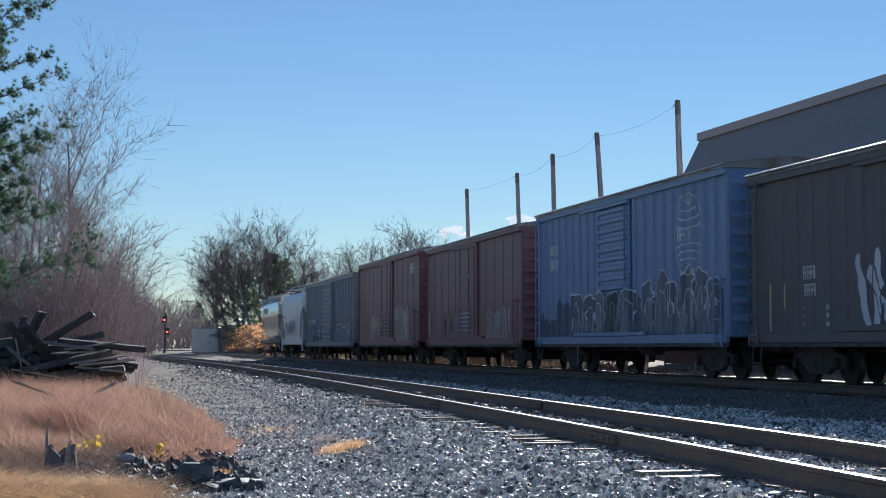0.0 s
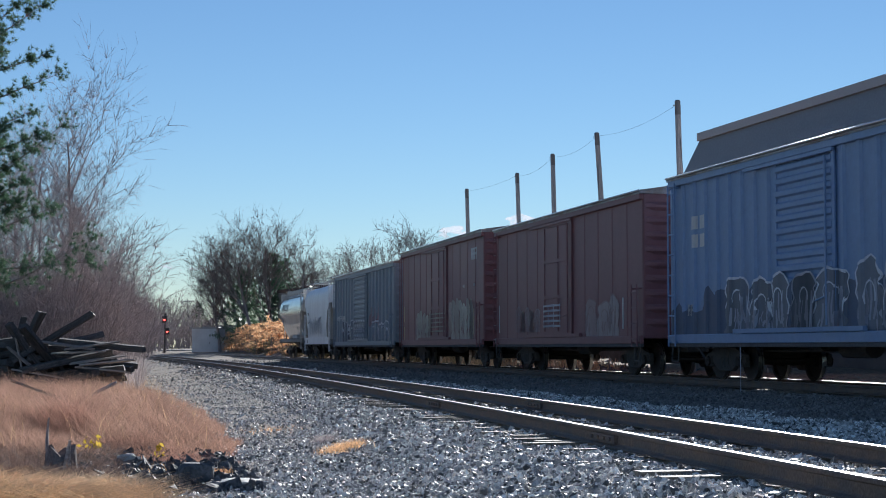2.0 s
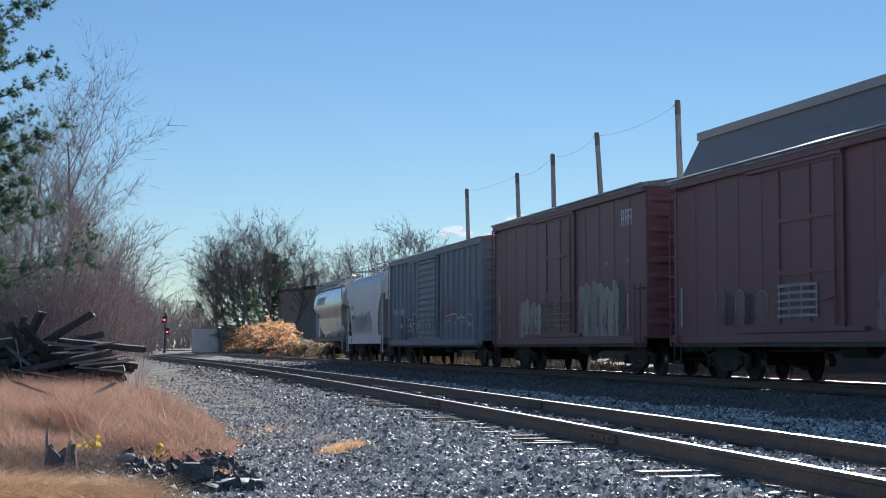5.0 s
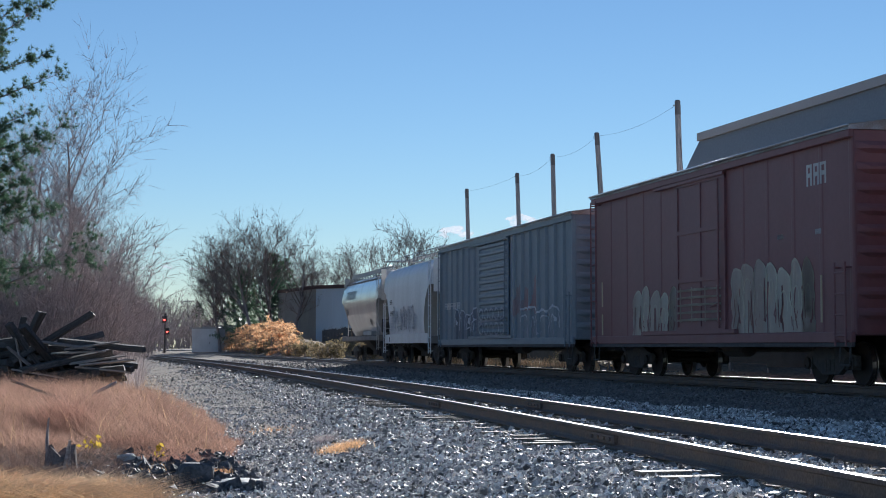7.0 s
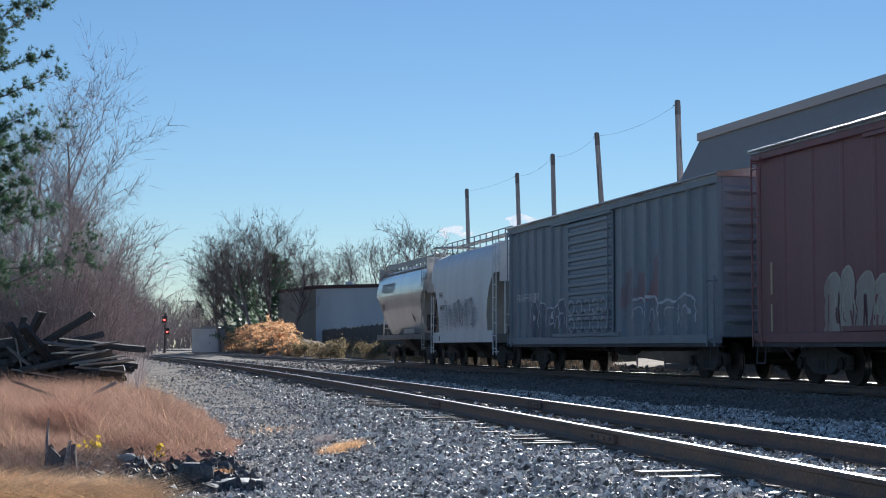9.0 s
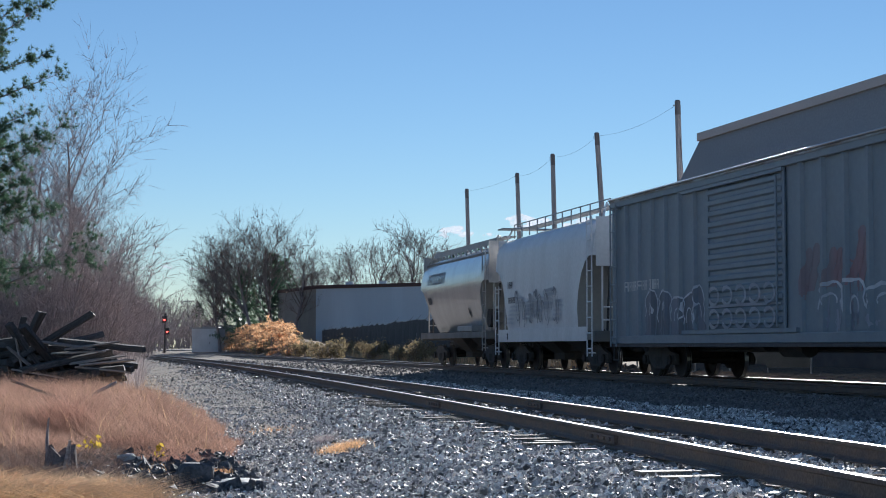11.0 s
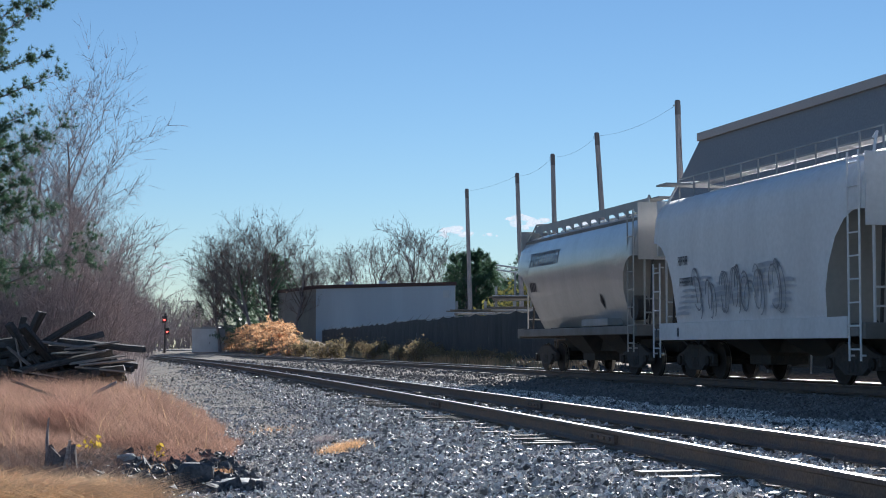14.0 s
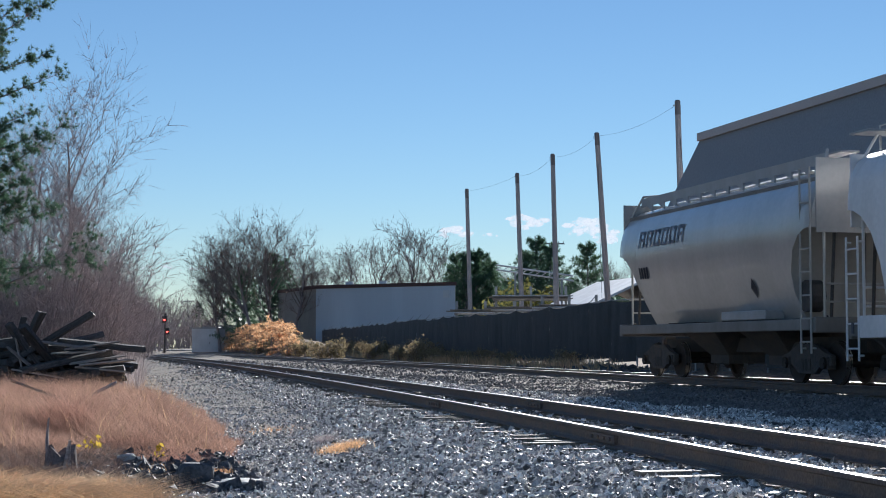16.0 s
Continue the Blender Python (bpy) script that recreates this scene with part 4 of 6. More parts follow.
POLE_WOOD = pbr("weathered_pole_wood", (0.37, 0.325, 0.32), 0.85, 0, 0.3, 2, (0.47, 0.42, 0.405), 0.4, (6, 6, 0.4), 0.3, 40)
POLE_CAP = pbr("weathered_pole_top", (0.24, 0.21, 0.20), 0.85)
CABLE = pbr("dark_cable", (0.05, 0.05, 0.055), 0.6)
ROOF_DARK = pbr("dark_roof_sheet", (0.27, 0.28, 0.30), 0.7, 0, 0.10, 0.4, (0.285, 0.29, 0.305), 0.4, (0.3, 0.3, 2), 0.2, 12)
ROOF_EDGE = pbr("pale_roof_trim", (0.52, 0.46, 0.44), 0.6, 0, 0.15, 2)
WALL_DARK = pbr("brown_wall_sheet", (0.16, 0.13, 0.11), 0.7, 0, 0.2, 1, (0.12, 0.10, 0.09), 0.4)
SHED_SIDE = pbr("pale_blue_sheet", (0.64, 0.68, 0.73), 0.55, 0, 0.08, 0.3, (0.56, 0.60, 0.65), 0.4, (1, 1, 0.2))
SHED_END = pbr("brown_grey_sheet", (0.42, 0.39, 0.36), 0.7, 0, 0.15, 0.4, (0.34, 0.32, 0.30), 0.4)
SHED_TRIM = pbr("dark_red_trim", (0.10, 0.055, 0.05), 0.7, 0, 0.2, 2)
WHITE_SHEET = pbr("white_sheet", (0.70, 0.71, 0.72), 0.5, 0, 0.10, 0.8, (0.60, 0.61, 0.62), 0.3)
LUMBER = pbr("stacked_boards", (0.38, 0.33, 0.27), 0.8, 0, 0.3, 2, (0.28, 0.25, 0.22), 0.5, (0.2, 3, 8), 0.3, 20, 0.3)
RED_LAMP = glow("red_signal_light", (1.0, 0.05, 0.04), 8)
CLOUD = wisp("cloud", (0.88, 0.91, 0.95), 0.6)


def build_fence():
    root = tagged(new("fence"), "tall chain-link fence covered in sagging black mesh", "fence")
    bmp = bmesh.new()
    tube(bmp, (0, 0, 0), (0, 0, 1), 0.035, n=6)
    mp = bpy.data.meshes.new("post")
    bmp.to_mesh(mp)
    bmp.free()
    bmp = bmesh.new()
    tube(bmp, (0, 0, 0), (0.0, -0.28, 0.32), 0.018, n=5)
    ma = bpy.data.meshes.new("barb_arm")
    bmp.to_mesh(ma)
    bmp.free()
    rng = random.Random(4)
    step = 3.0
    spots = [12 + step * i for i in range(42)]
    ends = []
    for s in spots:
        p, hd = on_line(FENCE_LINE, s, 5.2)
        g = ground_at(p.x, p.y)
        top = 2.46 + rng.uniform(-0.07, 0.07) + (0.25 * max(0, (36 - s) / 24))
        ends.append((p, hd, g, top))
        m = Matrix.Translation((p.x, p.y, g - 0.3)) @ Matrix.Diagonal((1, 1, top - g + 0.36, 1))
        shared("post", mp, FENCE_STEEL, root, at=m)
        if rng.random() > 0.3:
            continue
        m = Matrix.Translation((p.x, p.y, top)) @ Matrix.Rotation(-hd + math.pi / 2 + rng.uniform(-0.3, 0.3), 4, "Z")
        shared("barb_arm", ma, FENCE_STEEL, root, at=m)
    for (p, hd, g, top), (q, hd2, g2, top2) in zip(ends, ends[1:]):
        bm = bmesh.new()
        rings = []
        n, k = 8, 7
        depth = rng.uniform(0.02, 0.12)
        low1, low2 = g + rng.uniform(0.05, 0.35), g2 + rng.uniform(0.05, 0.35)
        for i in range(n + 1):
            u = i / n
            c = p.lerp(q, u)
            sag = depth * math.sin(math.pi * u)
            hi, lo = top * (1 - u) + top2 * u - sag, low1 * (1 - u) + low2 * u
            col = []
            for j in range(k + 1):
                v = j / k
                bulge = 0.05 * math.sin(math.pi * v) * math.sin(math.pi * u) + rng.uniform(-0.012, 0.012)
                col.append((c.x - 0.04 - bulge, c.y, lo + (hi - lo) * v))
            rings.append(col + [(a + 0.008, b, z) for a, b, z in col[::-1]])
        loft(bm, rings)
        part("mesh_panel", bm, FENCE_CLOTH, root)
        bm = bmesh.new()
        tube(bm, (p.x, p.y, top), (q.x, q.y, top2), 0.02)
        part("top_rail", bm, FENCE_STEEL, root)


POLES = [(1.81, 124.29, 1.6), (5.13, 112.99, 1.9), (6.84, 101.75, 1.3), (8.64, 91.58, 3.6), (11.45, 79.45, 1.4)]


def build_poles():
    tops = []
    for i, (x, y, lean) in enumerate(POLES):
        root = tagged(new("wooden_pole"), "tall bare weathered wooden pole", "pole", "row of tall poles")
        g = ground_at(x, y)
        base = Vector((x + (12.78 - g) * math.tan(radians(lean)), y, g))
        root.matrix_basis = Matrix.Translation(base)
        top = Vector((x, y, 12.78)) - base
        bm = bmesh.new()
        n = 10
        rng = random.Random(i)
        ring = [6.2832 * k / n for k in range(n)]
        loft(bm, [[Vector((top.x * u + math.cos(a) * r, top.y * u + math.sin(a) * r, -0.4 + (top.z + 0.4) * u)) for a in ring] for u, r in ((0, 0.19), (0.3, 0.175 + rng.uniform(-.01, .01)), (0.6, 0.155), (0.945, 0.14))])
        part("shaft", bm, POLE_WOOD, root, smooth=False)
        bm = bmesh.new()
        loft(bm, [[Vector((top.x * u + math.cos(a) * r, top.y * u + math.sin(a) * r, -0.4 + (top.z + 0.4) * u)) for a in ring] for u, r in ((0.945, 0.145), (0.995, 0.14), (1.0, 0.10))])
        part("pole_top", bm, POLE_CAP, root, "darker weathered top")
        bm = bmesh.new()
        tube(bm, top * 0.98 + Vector((0.15, 0, 0)), top * 0.98 + Vector((-0.22, 0, 0)), 0.02)
        part("bolt", bm, FENCE_STEEL, root)
        tops.append(base + top * 0.985)
        if i in (3, 4):
            bm = bmesh.new()
            foot = Vector((x - 0.12 + (0.35 if i == 3 else 0.9), y - 1.0, g))
            tube(bm, base + top * 0.97, foot, 0.014, n=4)
            tagged(part("guy_wire", bm, CABLE), "thin dark guy wire from a pole top to the ground", "cable")
    for a, b in zip(tops, tops[1:]):
        bm = bmesh.new()
        pts = []
        for k in range(15):
            u = k / 14
            c = a.lerp(b, u)
            c.z -= 0.34 * 4 * u * (1 - u) * (0.5 if a is tops[0] else 1.0)
            pts.append(c)
        for p, q in zip(pts, pts[1:]):
            tube(bm, p, q, 0.006, n=4)
        tagged(part("overhead_cable", bm, CABLE), "thin slack cable between two tall poles", "cable", "cables between the poles")


def slab(name, corners, z0, z1, material, parent, label=""):
    """An upright prism over a footprint."""
    bm = bmesh.new()
    loft(bm, [[(x, y, z0) for x, y in corners], [(x, y, z1) for x, y in corners]])
    return part(name, bm, material, parent, label)


def build_big_roof():
    """Long building behind the train: hipped roof, pale ridge trim."""
    root = tagged(new("warehouse"), "long warehouse with a dark hipped roof and pale ridge trim", "building")
    head = -0.2517
    along = Vector((math.sin(head), math.cos(head), 0))
    side = Vector((math.cos(head), -math.sin(head), 0))
    corner = Vector((11.95, 75.0, 0))
    top, eave, inset, length = 10.5, 6.3, 3.6, 62.0
    a = corner + along * 0.0

    def pt(u, v, z):
        p = a - along * u + side * v
        return (p.x, p.y, z)
    run, end = 1.25, 2.6
    bm = bmesh.new()
    low = [pt(-end, -run, eave), pt(length, -run, eave), pt(length, 16 + run, eave), pt(-end, 16 + run, eave)]
    high = [pt(0, 0, top), pt(length, 0, top), pt(length, 16, top), pt(0, 16, top)]
    loft(bm, [[(x, y, z - 0.25) for x, y, z in low], low, high])
    part("roof", bm, ROOF_DARK, root, "dark grey sloping roof")
    bm = bmesh.new()
    p, q = Vector(pt(-0.15, -0.15, top - 0.03)), Vector(pt(length, -0.15, top - 0.03))
    w = side * 0.35
    loft(bm, [[c + Vector((0, 0, -0.26)) - w * 0.2, c + Vector((0, 0, 0.10)) - w * 0.2, c + Vector((0, 0, 0.10)) + w, c + Vector((0, 0, -0.26)) + w] for c in (p, q)])
    part("ridge_trim", bm, ROOF_EDGE, root, "pale pinkish metal trim")
    slab("wall", [pt(-end + 0.5, -run + 0.5, 0)[:2], pt(length, -run + 0.5, 0)[:2], pt(length, 16 + run - .5, 0)[:2], pt(-end + 0.5, 16 + run - .5, 0)[:2]], -0.6, eave - 0.2, WALL_DARK, root)


def build_shed():
    root = tagged(new("storage_building"), "flat-roofed pale blue sheet-metal storage building", "building")
    a, b = Vector((-14.5, 187.5)), Vector((1.34, 177.1))
    d = (b - a).normalized()
    n = Vector((-d.y, d.x))
    c, e = b + Vector((-2.0, 26.0)), Vector((-20.5, 203.8))
    foot = [tuple(a), tuple(b), tuple(c), tuple(e)]
    slab("wall", foot, -0.4, 7.55, SHED_END, root, "brown-grey end wall")
    k = 16
    for i in range(k):
        p, q = a.lerp(b, i / k + 0.0001), a.lerp(b, (i + 1) / k - 0.0001)
        slab("wall_panel", [tuple(p - n * 0.05), tuple(q - n * 0.05), tuple(q + n * 0.01), tuple(p + n * 0.01)], -0.3, 7.38, SHED_SIDE, root)
    mid = sum((Vector(f) for f in foot), Vector((0, 0))) / 4
    out = [tuple(Vector(f) + (Vector(f) - mid).normalized() * 0.25) for f in foot]
    slab("roof_edge", out, 7.4, 7.78, SHED_TRIM, root, "dark red roof edge")
    p = a.lerp(b, 0.92)
    slab("vent", [tuple(p - n * 0.12), tuple(p + d * 0.8 - n * 0.12), tuple(p + d * 0.8), tuple(p)], 6.1, 6.9, WHITE_SHEET, root, "square white wall vent")
    for u in (0.1, 0.35):
        p = a.lerp(b, u) + n * 3
        slab("roof_unit", [(p.x, p.y), (p.x + .9, p.y), (p.x + .9, p.y + .9), (p.x, p.y + .9)], 7.75, 8.3, WHITE_SHEET, root)


def gable(name, label, x, y, w, depth, wall, ridge, wall_mat, roof_mat, turn=0, base=None, group=""):
    root = tagged(new(name), label, "building", group)
    g = ground_at(x, y) if base is None else base
    root.matrix_basis = pose(x, y, g, 0, 0, turn)
    block("wall", (-w / 2, w / 2, 0, depth, -0.5, wall), wall_mat, root)
    bm = bmesh.new()
    prof = [(-w / 2 - 0.3, wall - 0.1), (0, ridge), (w / 2 + 0.3, wall - 0.1), (w / 2 + 0.3, wall - 0.3), (0, ridge - 0.2), (-w / 2 - 0.3, wall - 0.3)]
    loft(bm, [[(a, yy, b) for a, b in prof] for yy in (-0.4, depth + 0.4)])
    part("roof", bm, roof_mat, root)
    block("gable_wall", (-w / 2 + 0.02, w / 2 - 0.02, 0.05, depth - 0.05, wall, wall + 0.01), wall_mat, root)
    for i in range(max(1, int(w // 4))):
        cx = -w / 2 + (i + 0.5) * w / max(1, int(w // 4))
        win = block("window", (cx - 0.5, cx + 0.5, -0.06, 0.02, 1.0, 2.1), WALL_DARK, root)
        block("window_sill", (cx - 0.6, cx + 0.6, -0.12, 0.02, 0.92, 1.0), WHITE_SHEET, win)
    return root


def build_yard():
    rng = random.Random(9)
    # lumber on racks behind the fence
    for x, y, z, w, rows in ((5.8, 108, 0, 5.0, 5), (7.7, 100, 0, 3.6, 4), (3.0, 116, 0, 4.4, 4)):
        root = tagged(new("lumber_rack"), "steel rack stacked with long grey boards", "rack", "racks in the yard")
        g = ground_at(x, y)
        root.matrix_basis = Matrix.Translation((x, y, g))
        for e in (-0.46, 0.0, 0.46):
            block("upright", (e * w - 0.08, e * w + 0.08, -0.1, 0.1, 0, 0.75 * rows + 1.0), FENCE_STEEL, root)
        for k in range(rows):
            z0 = 0.9 + 0.75 * k
            block("arm", (-w * 0.5, w * 0.5, -0.08, 0.08, z0 - 0.12, z0), FENCE_STEEL, root)
            for j in range(3):
                o = rng.uniform(-0.4, 0.4)
                block("board", (-w * 0.55 + o, w * 0.5 + o, -1.2 - 0.05 * j, -0.15, z0 + 0.09 * j, z0 + 0.06 + 0.09 * j), LUMBER if (j + k) % 3 else WHITE_SHEET, root)
    root = tagged(new("conveyor"), "long slanting pale steel conveyor boom", "conveyor")
    bm = bmesh.new()
    p, q = Vector((3.9, 120, 6.4)), Vector((9.4, 118, 5.5))
    for o in (0, 0.35):
        tube(bm, p + Vector((0, 0, o)), q + Vector((0, 0, o)), 0.06)
    for k in range(12):
        u = k / 12
        tube(bm, p.lerp(q, u), p.lerp(q, u + 0.08) + Vector((0, 0, 0.35)), 0.03)
    part("boom", bm, WHITE_SHEET, root)
    for u in (0.25, 0.85):
        c = p.lerp(q, u)
        bm = bmesh.new()
        tube(bm, c, (c.x, c.y, ground_at(c.x, c.y)), 0.08)
        part("leg", bm, FENCE_STEEL, root)
    gable("yard_building", "low yard building with a bright white gable roof", 16.3, 128, 9.0, 14, 4.3, 6.4, WALL_DARK, WHITE_SHEET, 12)
    gable("house", "small distant house with a dark roof", -44, 330, 9, 10, 4.5, 7.5, SHED_END, ROOF_DARK, 0)


def build_far_end():
    # trackside hut
    root = tagged(new("equipment_hut"), "small pale grey metal trackside hut", "hut")
    g = 0.15
    root.matrix_basis = pose(-28.3, 195, ground_at(-28.3, 195), 0, 0, -14)
    block("wall", (-1.65, 1.65, 0, 2.6, -0.2, 2.75), WHITE_SHEET, root, "pale grey sheet wall", 0.03)
    block("roof", (-1.8, 1.8, -0.15, 2.75, 2.75, 2.92), HATCH, root, "overhanging flat roof", 0.02)
    dr = block("door", (0.55, 1.45, -0.05, 0.01, 0.05, 2.15), WHITE_SHEET, root, "plain metal door")
    block("handle", (0.62, 0.68, -0.10, -0.05, 1.0, 1.15), UNDERBODY, dr)
    # signal
    root = tagged(new("railway_signal"), "railway signal mast with two lit red lamps", "signal")
    root.matrix_basis = Matrix.Translation((-32.2, 190, ground_at(-32.2, 190)))
    g = ground_at(-32.2, 190)
    bm = bmesh.new()
    tube(bm, (0, 0, -0.2), (0, 0, 4.6), 0.08, n=8)
    part("mast", bm, UNDERBODY, root)
    for px, z in ((-0.05, 3.87), (0.28, 2.5)):
        bm = bmesh.new()
        box(bm, px - 0.28, px + 0.28, -0.12, 0.12, z - g - 0.3, z - g + 0.45)
        head = part("signal_head", bevelled(bm, 0.05, 2), UNDERBODY, root)
        bm = bmesh.new()
        tube(bm, (px, -0.14, z - g), (px, -0.17, z - g), 0.09, n=14)
        part("lamp", bm, RED_LAMP, head, "lit red lamp")
        bm = bmesh.new()
        loft(bm, [[(px + r * math.cos(a), yy, z - g + r * math.sin(a)) for a in [math.pi * k / 10 for k in range(11)]] + [(px + (r - .02) * math.cos(a), yy, z - g + (r - .02) * math.sin(a)) for a in [math.pi * (10 - k) / 10 for k in range(11)]] for yy, r in ((-0.12, 0.2), (-0.4, 0.2))])
        part("hood", bm, UNDERBODY, head)
    # crossing road, a pale strip
    bm = bmesh.new()
    box(bm, -60, -18, 214, 222, 0.30, ground_at(-34, 218) + 0.06)
    tagged(part("crossing_road", bm, ROOF_EDGE), "pale level-crossing road across the tracks", "road", kind="structure")
    # utility poles
    for x, y, h_, w in ((-54.5, 350, 10.5, 2.4), (15.4, 225, 15.0, 2.6)):
        root = tagged(new("utility_pole"), "distant wooden utility pole with a crossarm", "pole")
        root.matrix_basis = Matrix.Translation((x, y, ground_at(x, y)))
        bm = bmesh.new()
        tube(bm, (0, 0, -0.3), (0, 0, h_), 0.17, 0.11, 8)
        part("shaft", bm, POLE_WOOD, root)
        block("crossarm", (-w / 2, w / 2, -0.07, 0.07, h_ - 0.7, h_ - 0.5), POLE_WOOD, root)
        for k in (-0.45, -0.2, 0.2, 0.45):
            bm = bmesh.new()
            tube(bm, (k * w, 0, h_ - 0.5), (k * w, 0, h_ - 0.3), 0.05)
            part("insulator", bm, HATCH, root)


def build_clouds():
    rng = random.Random(21)
    for px, py, w, hgt, n in ((805, 412, 60, 20, 16), (935, 388, 70, 26, 18), (1040, 400, 80, 30, 20), (1075, 418, 50, 24, 10), (870, 416, 30, 8, 6), (300, 474, 130, 8, 16)):
        d = 3600
        bm = bmesh.new()
        for i in range(n):
            u = rng.uniform(-1, 1)
            cx = (px + u * w * 0.5 - 784) / 2900 * d
            cz = EYE + (615 - py - rng.uniform(-0.5, 0.6) * hgt * (1 - u * u)) / 2900 * d
            r = (1 - 0.6 * u * u) * hgt / 2900 * d * rng.uniform(0.15, 0.38)
            res = bmesh.ops.create_icosphere(bm, subdivisions=2, radius=1.0)
            for v in res["verts"]:
                k = 1 + 0.5 * noise.noise(v.co * 1.7 + Vector((i, 0, 0)))
                v.co = Vector((cx + v.co.x * r * 1.7 * k, d + i * 3 + v.co.y * r * 0.5, cz + v.co.z * r * 0.8 * k))
        tagged(part("cloud", bm, CLOUD, smooth=True), "small white cloud low in the blue sky", "cloud", kind="structure")


build_fence()
build_poles()
build_big_roof()
build_shed()
build_yard()
build_far_end()
build_clouds()

# ---- trees and brush ----
BARK = pbr("grey_brown_bark", (0.26, 0.215, 0.205), 0.9, 0, 0.35, 3, (0.34, 0.29, 0.28), 0.4, bump=0.3)
TWIG = pbr("thin_twigs", (0.40, 0.345, 0.34), 0.85, 0, 0.3, 1, (0.50, 0.43, 0.42), 0.4, bump=0, rand=0.45, trans=0.35)
TWIG_DARK = pbr("dark_twigs", (0.19, 0.15, 0.14), 0.85, 0, 0.3, 1, (0.26, 0.21, 0.195), 0.4, bump=0, rand=0.45, trans=0.2)
NEEDLE = pbr("pine_needles", (0.075, 0.14, 0.085), 0.6, 0, 0.3, 1, (0.10, 0.17, 0.10), 0.4, bump=0, rand=0.4, trans=0.4)
DRY_LEAF = pbr("dry_orange_leaves", (0.70, 0.36, 0.17), 0.8, 0, 0.25, 0.8, (0.78, 0.50, 0.29), 0.5, bump=0, rand=0.35, trans=0.6)
BROWN_LEAF = pbr("brown_green_leaves", (0.30, 0.20, 0.13), 0.8, 0, 0.25, 0.8, (0.32, 0.26, 0.15), 0.5, bump=0, rand=0.4, trans=0.4)
YELLOW_LEAF = pbr("yellow_leaves", (0.62, 0.45, 0.07), 0.7, 0, 0.2, 2, bump=0, rand=0.25, trans=0.4)
GREEN_LEAF = pbr("yellow_green_leaves", (0.20, 0.19, 0.06), 0.7, 0, 0.2, 2, bump=0, rand=0.3, trans=0.4)
GRASS = pbr("reddish_dry_grass", (0.40, 0.215, 0.165), 0.8, 0, 0.2, 0.7, (0.48, 0.305, 0.23), 0.45, bump=0, rand=0.55, trans=0.5)
LITTER = pbr("dead_brown_litter", (0.20, 0.125, 0.10), 0.85, 0, 0.3, 1.5, (0.32, 0.21, 0.16), 0.4, bump=0, rand=0.5, trans=0.3)
STRAW = pbr("pale_straw", (0.88, 0.66, 0.42), 0.8, 0, 0.2, 0.8, (0.68, 0.46, 0.26), 0.4, bump=0, rand=0.35, trans=0.55)


def sticks(segments, sides=3):
    """Tapered sticks (p, q, r0, r1) as one set of vertices and faces."""
    seg = np.array([(*p, *q, a, b) for p, q, a, b in segments])
    p, q, r0, r1 = seg[:, :3], seg[:, 3:6], seg[:, 6:7], seg[:, 7:8]
    d = q - p
    d /= np.linalg.norm(d, axis=1, keepdims=True) + 1e-9
    ref = np.where(np.abs(d[:, 2:3]) > 0.9, [[1.0, 0, 0]], [[0, 0, 1.0]])
    u = np.cross(d, ref)
    u /= np.linalg.norm(u, axis=1, keepdims=True)
    w = np.cross(d, u)
    ang = [2 * math.pi * k / sides for k in range(sides)]
    low = np.stack([p + (u * math.cos(a) + w * math.sin(a)) * r0 for a in ang], 1)
    high = np.stack([q + (u * math.cos(a) + w * math.sin(a)) * r1 for a in ang], 1)
    verts = np.concatenate([low, high], 1).reshape(-1, 3)
    base = np.arange(len(seg))[:, None] * sides * 2
    faces = np.concatenate([np.stack([base[:, 0] + k, base[:, 0] + (k + 1) % sides, base[:, 0] + sides + (k + 1) % sides, base[:, 0] + sides + k], 1) for k in range(sides)])
    return verts.tolist(), faces.tolist()


def limb(rng, out, start, way, length, radius, pieces, bend, lift):
    """One wandering branch; returns the points along it with their direction and radius."""
    p, d = Vector(start), Vector(way).normalized()
    pts = [(p.copy(), d.copy(), radius)]
    for i in range(pieces):
        d = (d + Vector((rng.gauss(0, bend), rng.gauss(0, bend), rng.gauss(0, bend) + lift))).normalized()
        q = p + d * (length / pieces)
        r1 = radius * (1 - 0.75 * (i + 1) / pieces)
        out.append((tuple(p), tuple(q), pts[-1][2], r1))
        p = q
        pts.append((p.copy(), d.copy(), r1))
    return pts


def branch_out(rng, way, angle):
    side = Vector((rng.gauss(0, 1), rng.gauss(0, 1), rng.gauss(0, 1)))
    side = (side - way * side.dot(way)).normalized()
    return (way * math.cos(angle) + side * math.sin(angle)).normalized()


